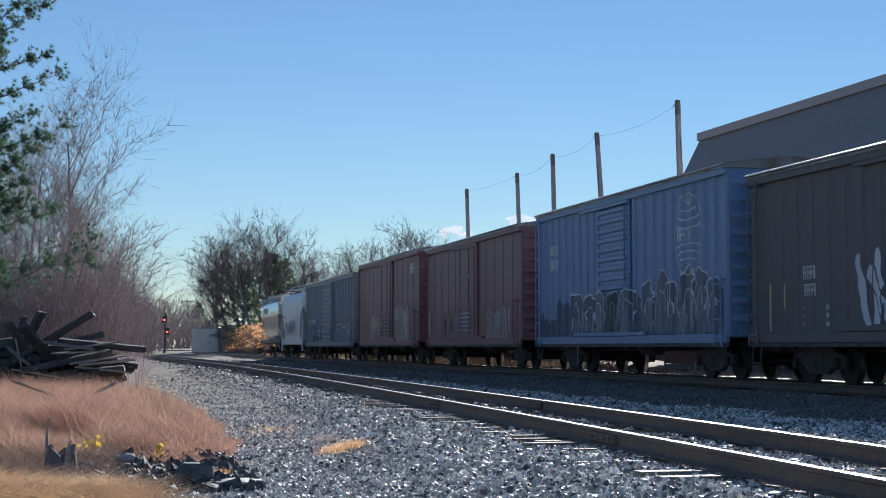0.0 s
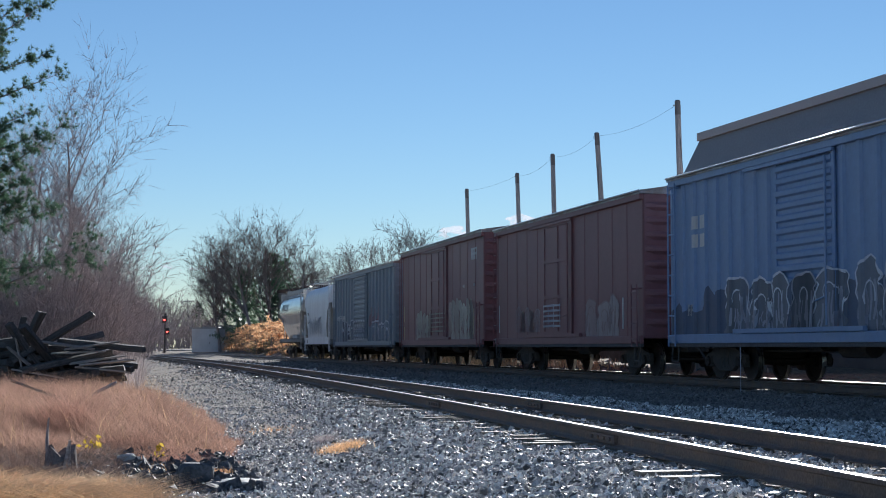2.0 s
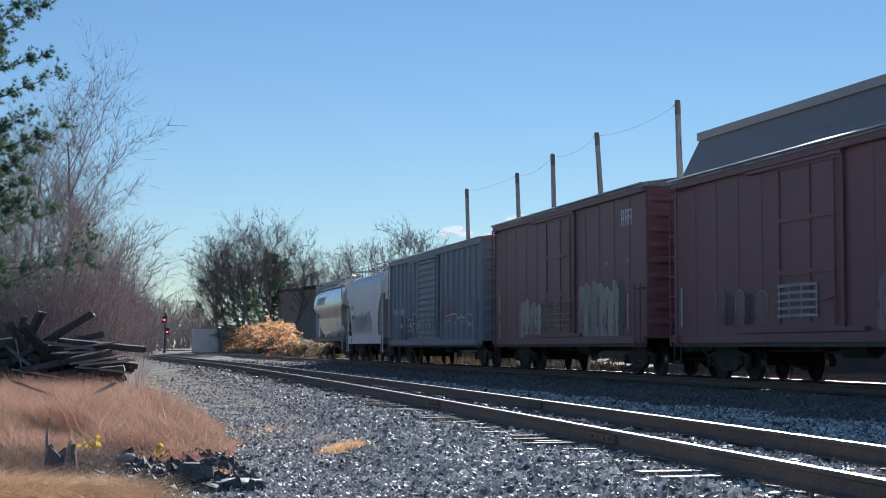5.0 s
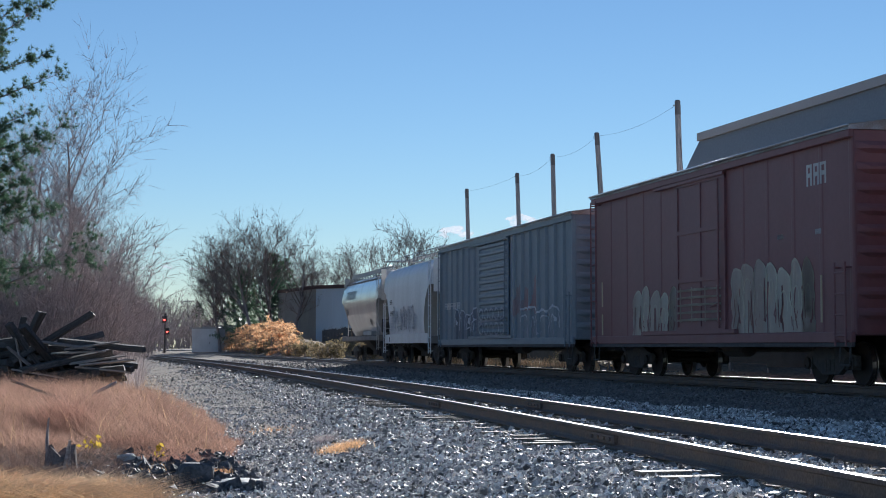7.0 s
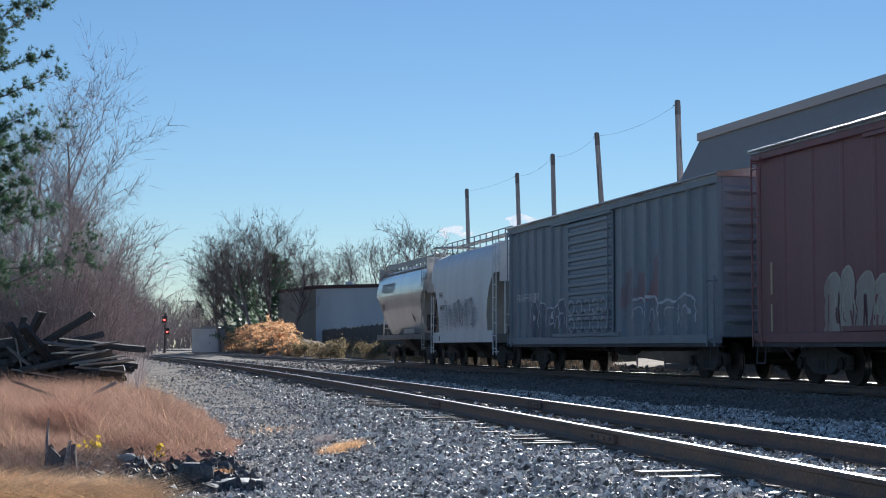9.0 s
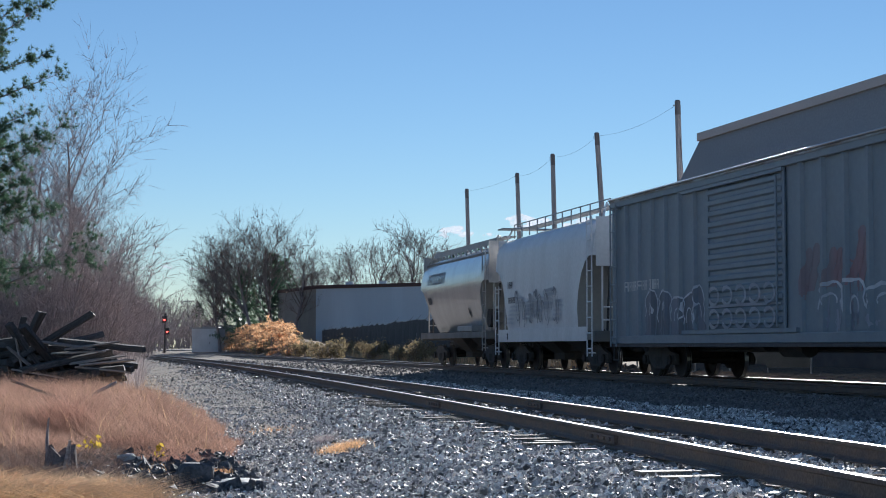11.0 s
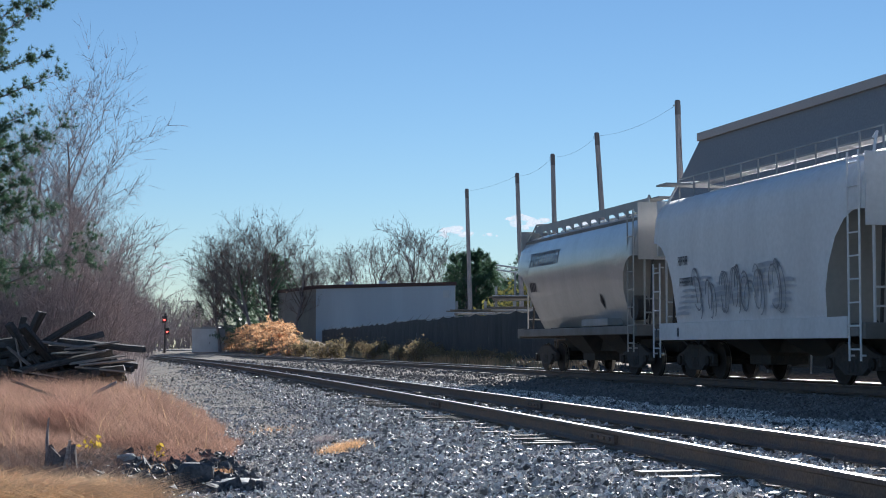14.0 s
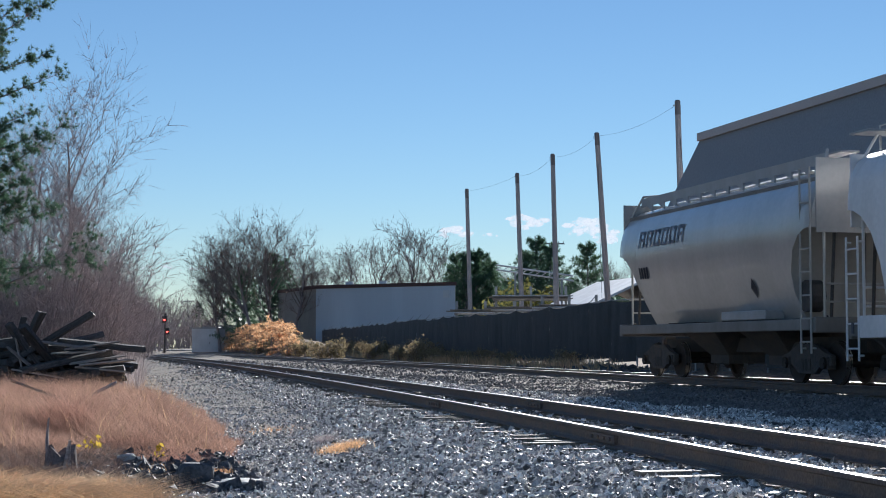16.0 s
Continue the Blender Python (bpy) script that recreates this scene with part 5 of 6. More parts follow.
def bare_tree(name, label, seed, height, limbs=13, first=0.25, spread=0.75, trunk_r=0.16, twig_r=0.011, sub=6, twigs=8, category="tree", group="bare trees", twig=None):
    rng = random.Random(seed)
    root = tagged(new(name), label, category, group)
    trunk, crown = [], []
    spine = limb(rng, trunk, (0, 0, -0.2), (rng.uniform(-.06, .06), rng.uniform(-.06, .06), 1), height * 0.82, trunk_r, 9, 0.06, 0.03)
    for i in range(limbs):
        u = first + (1 - first) * (i + rng.random()) / limbs
        k = min(int(u * 9), 8)
        p, d, r = spine[k]
        q = p.lerp(spine[k + 1][0], u * 9 - k)
        l1 = height * (0.48 - 0.26 * u) * rng.uniform(0.8, 1.25)
        b1 = limb(rng, crown, q, branch_out(rng, d, rng.uniform(0.5, 1.0) * spread + 0.15), l1, max(r * 0.5, twig_r * 1.8), 5, 0.06, 0.075)
        for j in range(sub):
            pj, dj, rj = b1[rng.randint(1, 5)]
            l2 = l1 * rng.uniform(0.35, 0.6)
            b2 = limb(rng, crown, pj, branch_out(rng, dj, rng.uniform(0.4, 0.9)), l2, max(rj * 0.6, twig_r * 1.3), 4, 0.075, 0.05)
            for m in range(twigs):
                pm, dm, rm = b2[rng.randint(1, 4)]
                b3 = limb(rng, crown, pm, branch_out(rng, dm, rng.uniform(0.3, 0.9)), l2 * rng.uniform(0.3, 0.6), twig_r, 2, 0.09, 0.04)
                for _ in range(2):
                    limb(rng, crown, b3[rng.randint(0, 2)][0], branch_out(rng, b3[1][1], rng.uniform(0.4, 0.9)), l2 * rng.uniform(0.15, 0.32), twig_r * 0.8, 1, 0.1, 0)
    v, f = sticks(trunk, 7)
    many("trunk", v, f, BARK, root)
    v, f = sticks(crown, 3)
    many("crown", v, f, twig or TWIG, root, "leafless twiggy crown")
    return root


def brush(name, label, seed, height, stems=16, width=1.6, twig_r=0.010, leaf=None, leaf_size=0.09, leaves=0, group="brush", sub=7):
    rng = random.Random(seed)
    root = tagged(new(name), label, "shrub", group)
    out, tips = [], []
    for i in range(stems):
        a = rng.uniform(0, 6.283)
        r = rng.uniform(0, width)
        b0 = limb(rng, out, (r * math.cos(a), r * math.sin(a), -0.1), (0.5 * math.cos(a) * rng.random(), 0.5 * math.sin(a) * rng.random(), 1), height * rng.uniform(0.55, 1.0), twig_r * 2.6, 6, 0.10, 0.02)
        for j in range(sub):
            p, d, rr = b0[rng.randint(1, 6)]
            b1 = limb(rng, out, p, branch_out(rng, d, rng.uniform(0.4, 1.0)), height * rng.uniform(0.18, 0.42), twig_r * 1.3, 3, 0.16, 0.03)
            tips.append(b1[-1][0])
            for k in range(5):
                p2, d2, _ = b1[rng.randint(1, 3)]
                b2 = limb(rng, out, p2, branch_out(rng, d2, rng.uniform(0.4, 1.0)), height * rng.uniform(0.06, 0.18), twig_r * 0.75, 2, 0.2, 0)
                tips.append(b2[-1][0])
    thick = [g for g in out if g[2] > twig_r * 1.4]
    v, f = sticks(thick, 4)
    many("stem_frame", v, f, BARK, root)["kind"] = "stuff"
    v, f = sticks([g for g in out if g[2] <= twig_r * 1.4], 3)
    many("crown", v, f, TWIG, root, "fine leafless twigs")
    if leaves:
        leaf_cloud(rng, tips, leaves, leaf_size, leaf, root)
    return root


def leaf_cloud(rng, tips, count, size, material, root, spread=0.18, name="foliage"):
    nr = np.random.RandomState(rng.randint(0, 99999))
    c = np.array([tuple(tips[nr.randint(len(tips))]) for _ in range(count)]) + nr.normal(0, spread, (count, 3))
    a, b = nr.normal(0, 1, (count, 3)), nr.normal(0, 1, (count, 3))
    a /= np.linalg.norm(a, axis=1, keepdims=True)
    b -= a * (a * b).sum(1, keepdims=True)
    b /= np.linalg.norm(b, axis=1, keepdims=True)
    s = size * nr.uniform(0.5, 1.4, (count, 1))
    fold = np.cross(a, b) * s * 0.15
    verts = np.stack([c - a * s, c + b * s * 0.5 + fold, c + a * s, c - b * s * 0.5 + fold], 1).reshape(-1, 3)
    k = np.arange(count)[:, None] * 4
    return many(name, verts.tolist(), np.concatenate([k + [0, 1, 2], k + [0, 2, 3]]).tolist(), material, root)


def pine(name, label, seed, height, reach, tufts=26, needles=16, needle=0.16, group="pines", low=0.1, whorls=14, droop=-0.02, uneven=0.2, tuft=(0.06, 0.26)):
    """A white pine: whorls of rising boughs with tufts of needles."""
    rng = random.Random(seed)
    nr = np.random.RandomState(seed)
    root = tagged(new(name), label, "pine tree", group)
    trunk, boughs, tips = [], [], []
    spine = limb(rng, trunk, (0, 0, -0.2), (0, 0, 1), height, 0.014 * height + 0.04, 10, 0.015, 0.02)
    for i in range(whorls):
        u = low + (0.98 - low) * (i + rng.uniform(-.2, .2)) / whorls
        k = min(int(u * 10), 9)
        p = spine[k][0].lerp(spine[k + 1][0], u * 10 - k)
        n = 5
        for j in range(n):
            a = 6.283 * (j + rng.uniform(-.3, .3)) / n + i * 0.9
            ln = reach * (1 - u) ** 0.7 * rng.uniform(0.95 - uneven, 0.95 + uneven) + 0.2
            b = limb(rng, boughs, p, (math.cos(a), math.sin(a), 0.12 + 0.5 * u), ln, 0.02 + 0.007 * ln, 6, 0.07, droop + 0.05)
            for m in range(tufts):
                q, d, r = b[rng.randint(1, 6)]
                t = limb(rng, boughs, q, branch_out(rng, d, rng.uniform(0.4, 1.1)), ln * rng.uniform(*tuft), 0.008, 2, 0.15, 0.10)
                tips += [(t[1][0], t[1][1]), (t[2][0], t[2][1])]
    v, f = sticks(trunk, 8)
    many("trunk", v, f, BARK, root)
    v, f = sticks(boughs, 3)
    many("bough_frame", v, f, BARK, root)
    c = np.repeat(np.array([tuple(t[0]) for t in tips]), needles, 0)
    d = np.repeat(np.array([tuple(t[1]) for t in tips]), needles, 0)
    w = d * 0.7 + nr.normal(0, 0.75, c.shape)
    w /= np.linalg.norm(w, axis=1, keepdims=True)
    side = np.cross(w, nr.normal(0, 1, c.shape))
    side /= np.linalg.norm(side, axis=1, keepdims=True)
    ln = needle * nr.uniform(0.6, 1.2, (len(c), 1))
    verts = np.stack([c + side * needle * 0.045, c - side * needle * 0.045, c + w * ln], 1).reshape(-1, 3)
    many("needles", verts.tolist(), np.arange(len(verts)).reshape(-1, 3).tolist(), NEEDLE, root, "tufts of dark green needles")
    return root


def plant(ob, x, y, size=1.0, turn=0.0, sink=0.0):
    ob.scale = (size, size, size)
    ob.rotation_euler = (0, 0, turn)
    ob.location = (x, y, ground_at(x, y) - sink)


def another(ob, x, y, size, turn, sink=0.0):
    c = copy_thing(ob, pose(x, y, ground_at(x, y) - sink, 0, 0, math.degrees(turn)))
    c.scale = (size, size, size)
    return c


def px(x, y):
    """The place across for a direction given as a share of the view, at y metres ahead."""
    return (x - 784) / 2900 * y


def vine_bank():
    """Dry vines heaped over the bank: drooping sprays of orange leaves on bare canes."""
    rng = random.Random(31)
    nr = np.random.RandomState(31)
    root = tagged(new("dry_vine_thicket"), "sunlit heap of dry orange-leaved vines on the bank", "shrub")
    canes, spots, ways = [], [], []
    made = 0
    while made < 520:
        y = rng.uniform(136, 200)
        u = rng.uniform(368, 520)
        x = px(u, y)
        off = float(beside(MAIN, np.array([x]), np.array([y]))[0])
        if off < 2.0 or off > 9:
            continue
        g = ground_at(x, y)
        crest = EYE + float(np.interp(u, (370, 390, 416, 445, 468, 512, 522), (2, 9, 24, 35, 37, 39, 24))) * y / 2900 + 0.25 * math.sin(u / 7) - rng.random() * 0.3
        z = g + max(0.2, crest - g) * rng.random() ** 0.55
        canes.append(((x + rng.uniform(-.4, .4), y + 0.6, g - 0.1), (x, y, z), 0.02, 0.012))
        d = Vector((rng.uniform(-1.0, 0.5), rng.uniform(-0.8, 0.1), 0.25)).normalized()
        for p, way, r in limb(rng, canes, (x, y, z), d, rng.uniform(0.7, 1.5), 0.012, 6, 0.10, -0.16)[1:]:
            for _ in range(11):
                spots.append((p.x + rng.gauss(0, 0.13), p.y + rng.gauss(0, 0.13), p.z + rng.gauss(0, 0.05)))
        made += 1
    v, f = sticks(canes, 3)
    many("cane_frame", v, f, BARK, root)["kind"] = "stuff"
    c = np.array(spots)
    n = len(c)
    a = nr.normal(0, 1, (n, 3)) + np.array([0, -0.3, -0.8])
    a /= np.linalg.norm(a, axis=1, keepdims=True)
    b = np.cross(a, nr.normal(0, 1, (n, 3)))
    b /= np.linalg.norm(b, axis=1, keepdims=True)
    size = nr.uniform(0.05, 0.13, (n, 1))
    fold = np.cross(a, b) * size * 0.2
    verts = np.stack([c - a * size, c + b * size * 0.6 + fold, c + a * size, c - b * size * 0.6 + fold], 1).reshape(-1, 3)
    k = np.arange(n)[:, None] * 4
    ob = many("foliage", verts.tolist(), np.concatenate([k + [0, 1, 2], k + [0, 2, 3]]).tolist(), DRY_LEAF, root, "drooping dry orange leaves")
    ob["kind"] = "stuff"


def build_trees():
    rng = random.Random(77)
    t1 = bare_tree("bare_tree", "tall leafless tree with a dense twiggy crown", 1, 13, 19, 0.12, 0.62, 0.13, 0.008, 7, 9)
    plant(t1, px(102, 68), 68, 0.95, 2.6)
    t2 = bare_tree("bare_tree", "leafless tree with slender rising branches", 2, 12, 16, 0.10, 0.8, 0.11, 0.009)
    plant(t2, px(52, 74), 74, 0.95, 1.0)
    t3 = bare_tree("bare_tree", "spreading leafless tree beside the pale shed", 3, 14, 20, 0.30, 0.72, 0.24, 0.017, 6, 6, twig=TWIG_DARK)
    plant(t3, px(486, 184), 184, 1.03, 2.0)
    t4 = bare_tree("bare_tree", "distant leafless tree with an open rounded crown", 4, 15, 17, 0.34, 0.85, 0.26, 0.021, 6, 6, twig=TWIG_DARK)
    plant(t4, px(735, 235), 235, 1.16, 0.0)
    # along the left of the line
    for x, y, s, k in ((150, 72, 0.70, 2), (182, 84, 0.62, 2), (128, 62, 0.62, 2), (168, 92, 0.72, 1), (75, 64, 0.62, 1), (8, 72, 0.85, 1), (-30, 75, 0.9, 2), (178, 104, 0.62, 1), (150, 112, 0.7, 2), (205, 128, 0.6, 1), (220, 150, 0.55, 1), (200, 170, 0.7, 1), (232, 190, 0.58, 1), (226, 215, 0.7, 1), (248, 240, 0.6, 1), (262, 290, 0.62, 2), (282, 330, 0.6, 1), (300, 380, 0.6, 2), (320, 420, 0.62, 1)):
        another(t1 if k == 1 else t2, px(x, y), y, s, rng.uniform(0, 6.28))
    # clump by the shed
    for x, y, s in ((390, 186, 0.84), (428, 190, 0.95), (518, 190, 0.93), (372, 196, 0.78), (548, 215, 0.85), (450, 182, 0.99), (406, 194, 0.86), (470, 198, 1.0)):
        another(t3, px(x, y), y, s, rng.uniform(0, 6.28))
    for x, y, s in ((662, 232, 1.0), (618, 240, 0.98), (578, 246, 0.82), (782, 244, 1.05), (700, 250, 0.85), (895, 262, 0.8), (915, 250, 0.82), (1000, 265, 0.75), (1060, 262, 0.9), (1105, 265, 0.85), (552, 250, 0.8), (1160, 240, 0.8), (1230, 250, 0.75)):
        another(t4, px(x, y), y, s, rng.uniform(0, 6.28))
    for x, y, s in ((252, 330, 0.72), (268, 345, 0.7), (284, 360, 0.74), (300, 385, 0.68), (316, 410, 0.66), (240, 300, 0.66)):
        another(t3, px(x, y), y, s, rng.uniform(0, 6.28))
    # brush wall on the left
    b1 = brush("thicket", "dense leafless brown thicket beside the line", 5, 4.2, 26, 1.9)
    plant(b1, px(180, 64), 64, 1.0, 0.0)
    b2 = brush("thicket", "tangled leafless brambles beside the railway", 6, 3.2, 24, 2.1)
    plant(b2, px(70, 58), 58, 1.0, 0.0)
    b3 = brush("thicket", "distant leafless brown undergrowth and saplings", 16, 4.2, 14, 2.0, 0.018, sub=5)
    plant(b3, px(215, 120), 120, 1.2, 0.0)
    for i in range(54):
        y = 57 + 150 * (i / 54) ** 1.6
        edge = 222 + 46 * min(1, (y - 57) / 90)
        x = edge - 22 - 85 * max(0.0, 1 - (y - 57) / 70) - rng.random() ** 0.8 * 220
        another((b1 if i % 2 else b2) if y < 95 else b3, px(x, y), y, rng.uniform(0.9, 1.5), rng.uniform(0, 6.28))
    for i in range(14):
        y = 190 + 12 * i
        another(b3, px(rng.uniform(225, 268), y), y, rng.uniform(1.2, 1.9), rng.uniform(0, 6.28))
    for i in range(22):
        y = rng.uniform(235, 290)
        another(b3, px(rng.uniform(540, 1150), y), y, rng.uniform(1.6, 2.4), rng.uniform(0, 6.28))
    for i in range(12):
        y = rng.uniform(290, 420)
        another(b3, px(rng.uniform(285, 420), y), y, rng.uniform(1.4, 2.2), rng.uniform(0, 6.28))
    # pines
    p1 = pine("white_pine", "tall white pine with long needled boughs", 8, 17, 4.1, 70, 30, 0.15, low=0.16, whorls=17, uneven=0.38, tuft=(0.05, 0.17))
    plant(p1, px(-88, 48), 48, 1.0, 0.6)
    p2 = pine("distant_pine", "dark green pine behind the yard", 9, 12, 4.2, 18, 10, 0.42, whorls=14)
    plant(p2, px(842, 215), 215, 1.12, 0.0)
    for x, y, s in ((812, 222, 1.12), (868, 218, 1.0), (825, 214, 1.08), (855, 226, 1.12), (800, 228, 0.95), (950, 212, 1.25), (975, 208, 1.15), (930, 215, 1.1), (1040, 215, 1.2), (500, 212, 1.0), (478, 205, 1.05), (630, 255, 0.8), (700, 250, 0.75), (600, 262, 0.8), (1010, 230, 0.8), (1070, 235, 0.85), (352, 380, 0.9), (430, 185, 0.8), (900, 225, 0.8), (1100, 240, 0.85), (672, 262, 0.7)):
        another(p2, px(x, y), y, s, rng.uniform(0, 6.28))
    # dry bushes on the knoll
    vine_bank()
    g1 = brush("brown_bush", "scrubby brown and green bush by the fence", 13, 1.3, 14, 1.0, 0.010, BROWN_LEAF, 0.09, 1500, "scrub by the fence", 5)
    plant(g1, px(590, 112), 112, 1.0, 0)
    for i in range(26):
        s = rng.uniform(34, 100)
        p, hd = on_line(FENCE_LINE, s, rng.uniform(3.6, 4.8))
        another(g1, p.x, p.y, rng.uniform(0.45, 0.95) * (0.55 if s < 58 else 1), rng.uniform(0, 6.28))
    made = 0
    while made < 14:
        y = rng.uniform(118, 165)
        x = px(rng.uniform(385, 570), y)
        off = float(beside(MAIN, np.array([x]), np.array([y]))[0])
        if 2.8 < off < 4.4:
            another(g1, x, y, rng.uniform(0.6, 1.0), rng.uniform(0, 6.28))
            made += 1
    w1 = brush("willow_bush", "yellow-green bush behind the yard fence", 14, 5.5, 16, 1.8, 0.02, GREEN_LEAF, 0.22, 2600, "", 6)
    plant(w1, px(917, 160), 160, 1.1, 0)


build_trees()

# ---- foreground: stones, grass, the pile of old ties ----
ROCK_DARK = pbr("broken_asphalt", (0.055, 0.058, 0.065), 0.75, 0, 0.35, 6, (0.12, 0.12, 0.125), 0.3, bump=0.5, fine=30, rand=0.4)
ROCK_PALE = pbr("pale_stone", (0.62, 0.60, 0.56), 0.7, 0, 0.2, 6, (0.45, 0.43, 0.40), 0.4, bump=0.4, fine=25)
OLD_TIE = pbr("charred_old_tie", (0.048, 0.045, 0.047), 0.75, 0, 0.4, 3, (0.11, 0.10, 0.095), 0.3, (0.6, 5, 5), 0.5, 40, 0.35)
SPLIT_WOOD = pbr("split_pale_wood", (0.50, 0.44, 0.38), 0.8, 0, 0.3, 4, (0.32, 0.27, 0.24), 0.5, (0.5, 6, 6), 0.4, 40, 0.3)


def stones(name, label, x, y, z, size, material, seed, flat=0.75, parent=None):
    """Many angular stones at the places given, as one mesh."""
    nr = np.random.RandomState(seed)
    n = len(x)
    base = np.array([(1, 0, 0), (-1, 0, 0), (0, 1, 0), (0, -1, 0), (0, 0, 1), (0, 0, -1)], float)
    pts = base[None] * nr.uniform(0.55, 1.15, (n, 6, 1)) + nr.normal(0, 0.22, (n, 6, 3))
    pts[:, :, 2] *= flat
    q = nr.normal(0, 1, (n, 4))
    q /= np.linalg.norm(q, axis=1, keepdims=True)
    a, b, c, d = q.T
    rot = np.stack([1 - 2 * (c * c + d * d), 2 * (b * c - a * d), 2 * (b * d + a * c), 2 * (b * c + a * d), 1 - 2 * (b * b + d * d), 2 * (c * d - a * b), 2 * (b * d - a * c), 2 * (c * d + a * b), 1 - 2 * (b * b + c * c)], -1).reshape(n, 3, 3)
    pts = np.einsum("nij,nkj->nki", rot, pts) * size[:, None, None] + np.stack([x, y, z], -1)[:, None]
    tri = np.array([(0, 2, 4), (2, 1, 4), (1, 3, 4), (3, 0, 4), (2, 0, 5), (1, 2, 5), (3, 1, 5), (0, 3, 5)])
    faces = (np.arange(n)[:, None, None] * 6 + tri[None]).reshape(-1, 3)
    ob = many(name, pts.reshape(-1, 3).tolist(), faces.tolist(), material, parent)
    return tagged(ob, label, name.replace("_", " "), kind="stuff")


def scatter_ballast():
    nr = np.random.RandomState(3)
    n = 350000
    y = 10.6 / (1 - nr.rand(n) * (1 - 10.6 / 130))
    x = (nr.uniform(240, 1760, n) - 784) / 2900 * y
    near, far = beside(SIDING, x, y), beside(MAIN, x, y)
    edge = -4.2 + 0.9 * rough(x, y, 1.3, 4.0)
    keep = (near > edge - nr.exponential(0.7, n)) & (far < 2.6 + nr.exponential(0.5, n))
    for line in (near, far):
        for r in (-0.7525, 0.7525):
            keep &= np.abs(line - r) > 0.085
    keep &= ~((near > -1.4) & (near < -0.85) & (nr.rand(n) < 0.3))
    on_path = (near < -2.6) & (nr.rand(n) < 0.15)
    keep &= ~on_path
    x, y, near = x[keep], y[keep], near[keep]
    size = np.clip(nr.lognormal(-3.92, 0.42, len(x)), 0.008, 0.05) * np.where(near < -2.6, 0.75, 1.0)
    # far stones stand for a few each
    size *= np.clip(y / 40, 1.0, 2.0)
    z = ground_height(x, y) + size * nr.uniform(-0.1, 0.75, len(x))
    # band beside the main track where stones take the train-shade colour
    in_shade_band = beside(MAIN, x, y) > -4.9 + 0.5 * rough(x, y, 1.5, 6.0)
    stones("ballast", "angular grey ballast stones between and beside the rails", x[~in_shade_band], y[~in_shade_band], z[~in_shade_band], size[~in_shade_band], BALLAST, 5)
    stones("main_line_ballast", "dirty ballast along the main track, darkened for the train's shade", x[in_shade_band], y[in_shade_band], z[in_shade_band], size[in_shade_band], BALLAST_DIRTY_SHADED, 6)


def blades(name, label, x, y, height, width, lean, material, seed, flat=0.0):
    """Grass blades in two bent pieces."""
    nr = np.random.RandomState(seed)
    n = len(x)
    z = ground_height(x, y)
    a = nr.uniform(0, 2 * math.pi, n)
    t = nr.uniform(0.3, 1.0, n) * lean
    base = np.stack([x, y, z - 0.01], -1)
    out = np.stack([np.cos(a), np.sin(a), np.zeros(n)], -1)
    side = np.stack([-np.sin(a + 0.7), np.cos(a + 0.7), np.zeros(n)], -1) * width
    up = np.array([0, 0, 1.0])
    mid = base + up * (height * 0.55)[:, None] * (1 - flat) + out * (t * height * 0.3)[:, None]
    tip = base + up * (height * 0.95)[:, None] * (1 - flat) + out * (t * height * (1.0 + flat))[:, None] + up * 0.01
    verts = np.stack([base - side, base + side, mid + side * 0.8, mid - side * 0.8, tip], 1).reshape(-1, 3)
    k = np.arange(n)[:, None] * 5
    faces = np.concatenate([k + [0, 1, 2], k + [0, 2, 3], k + [3, 2, 4]])
    return tagged(many(name, verts.tolist(), faces.tolist(), material), label, name.replace("_", " "), kind="stuff")


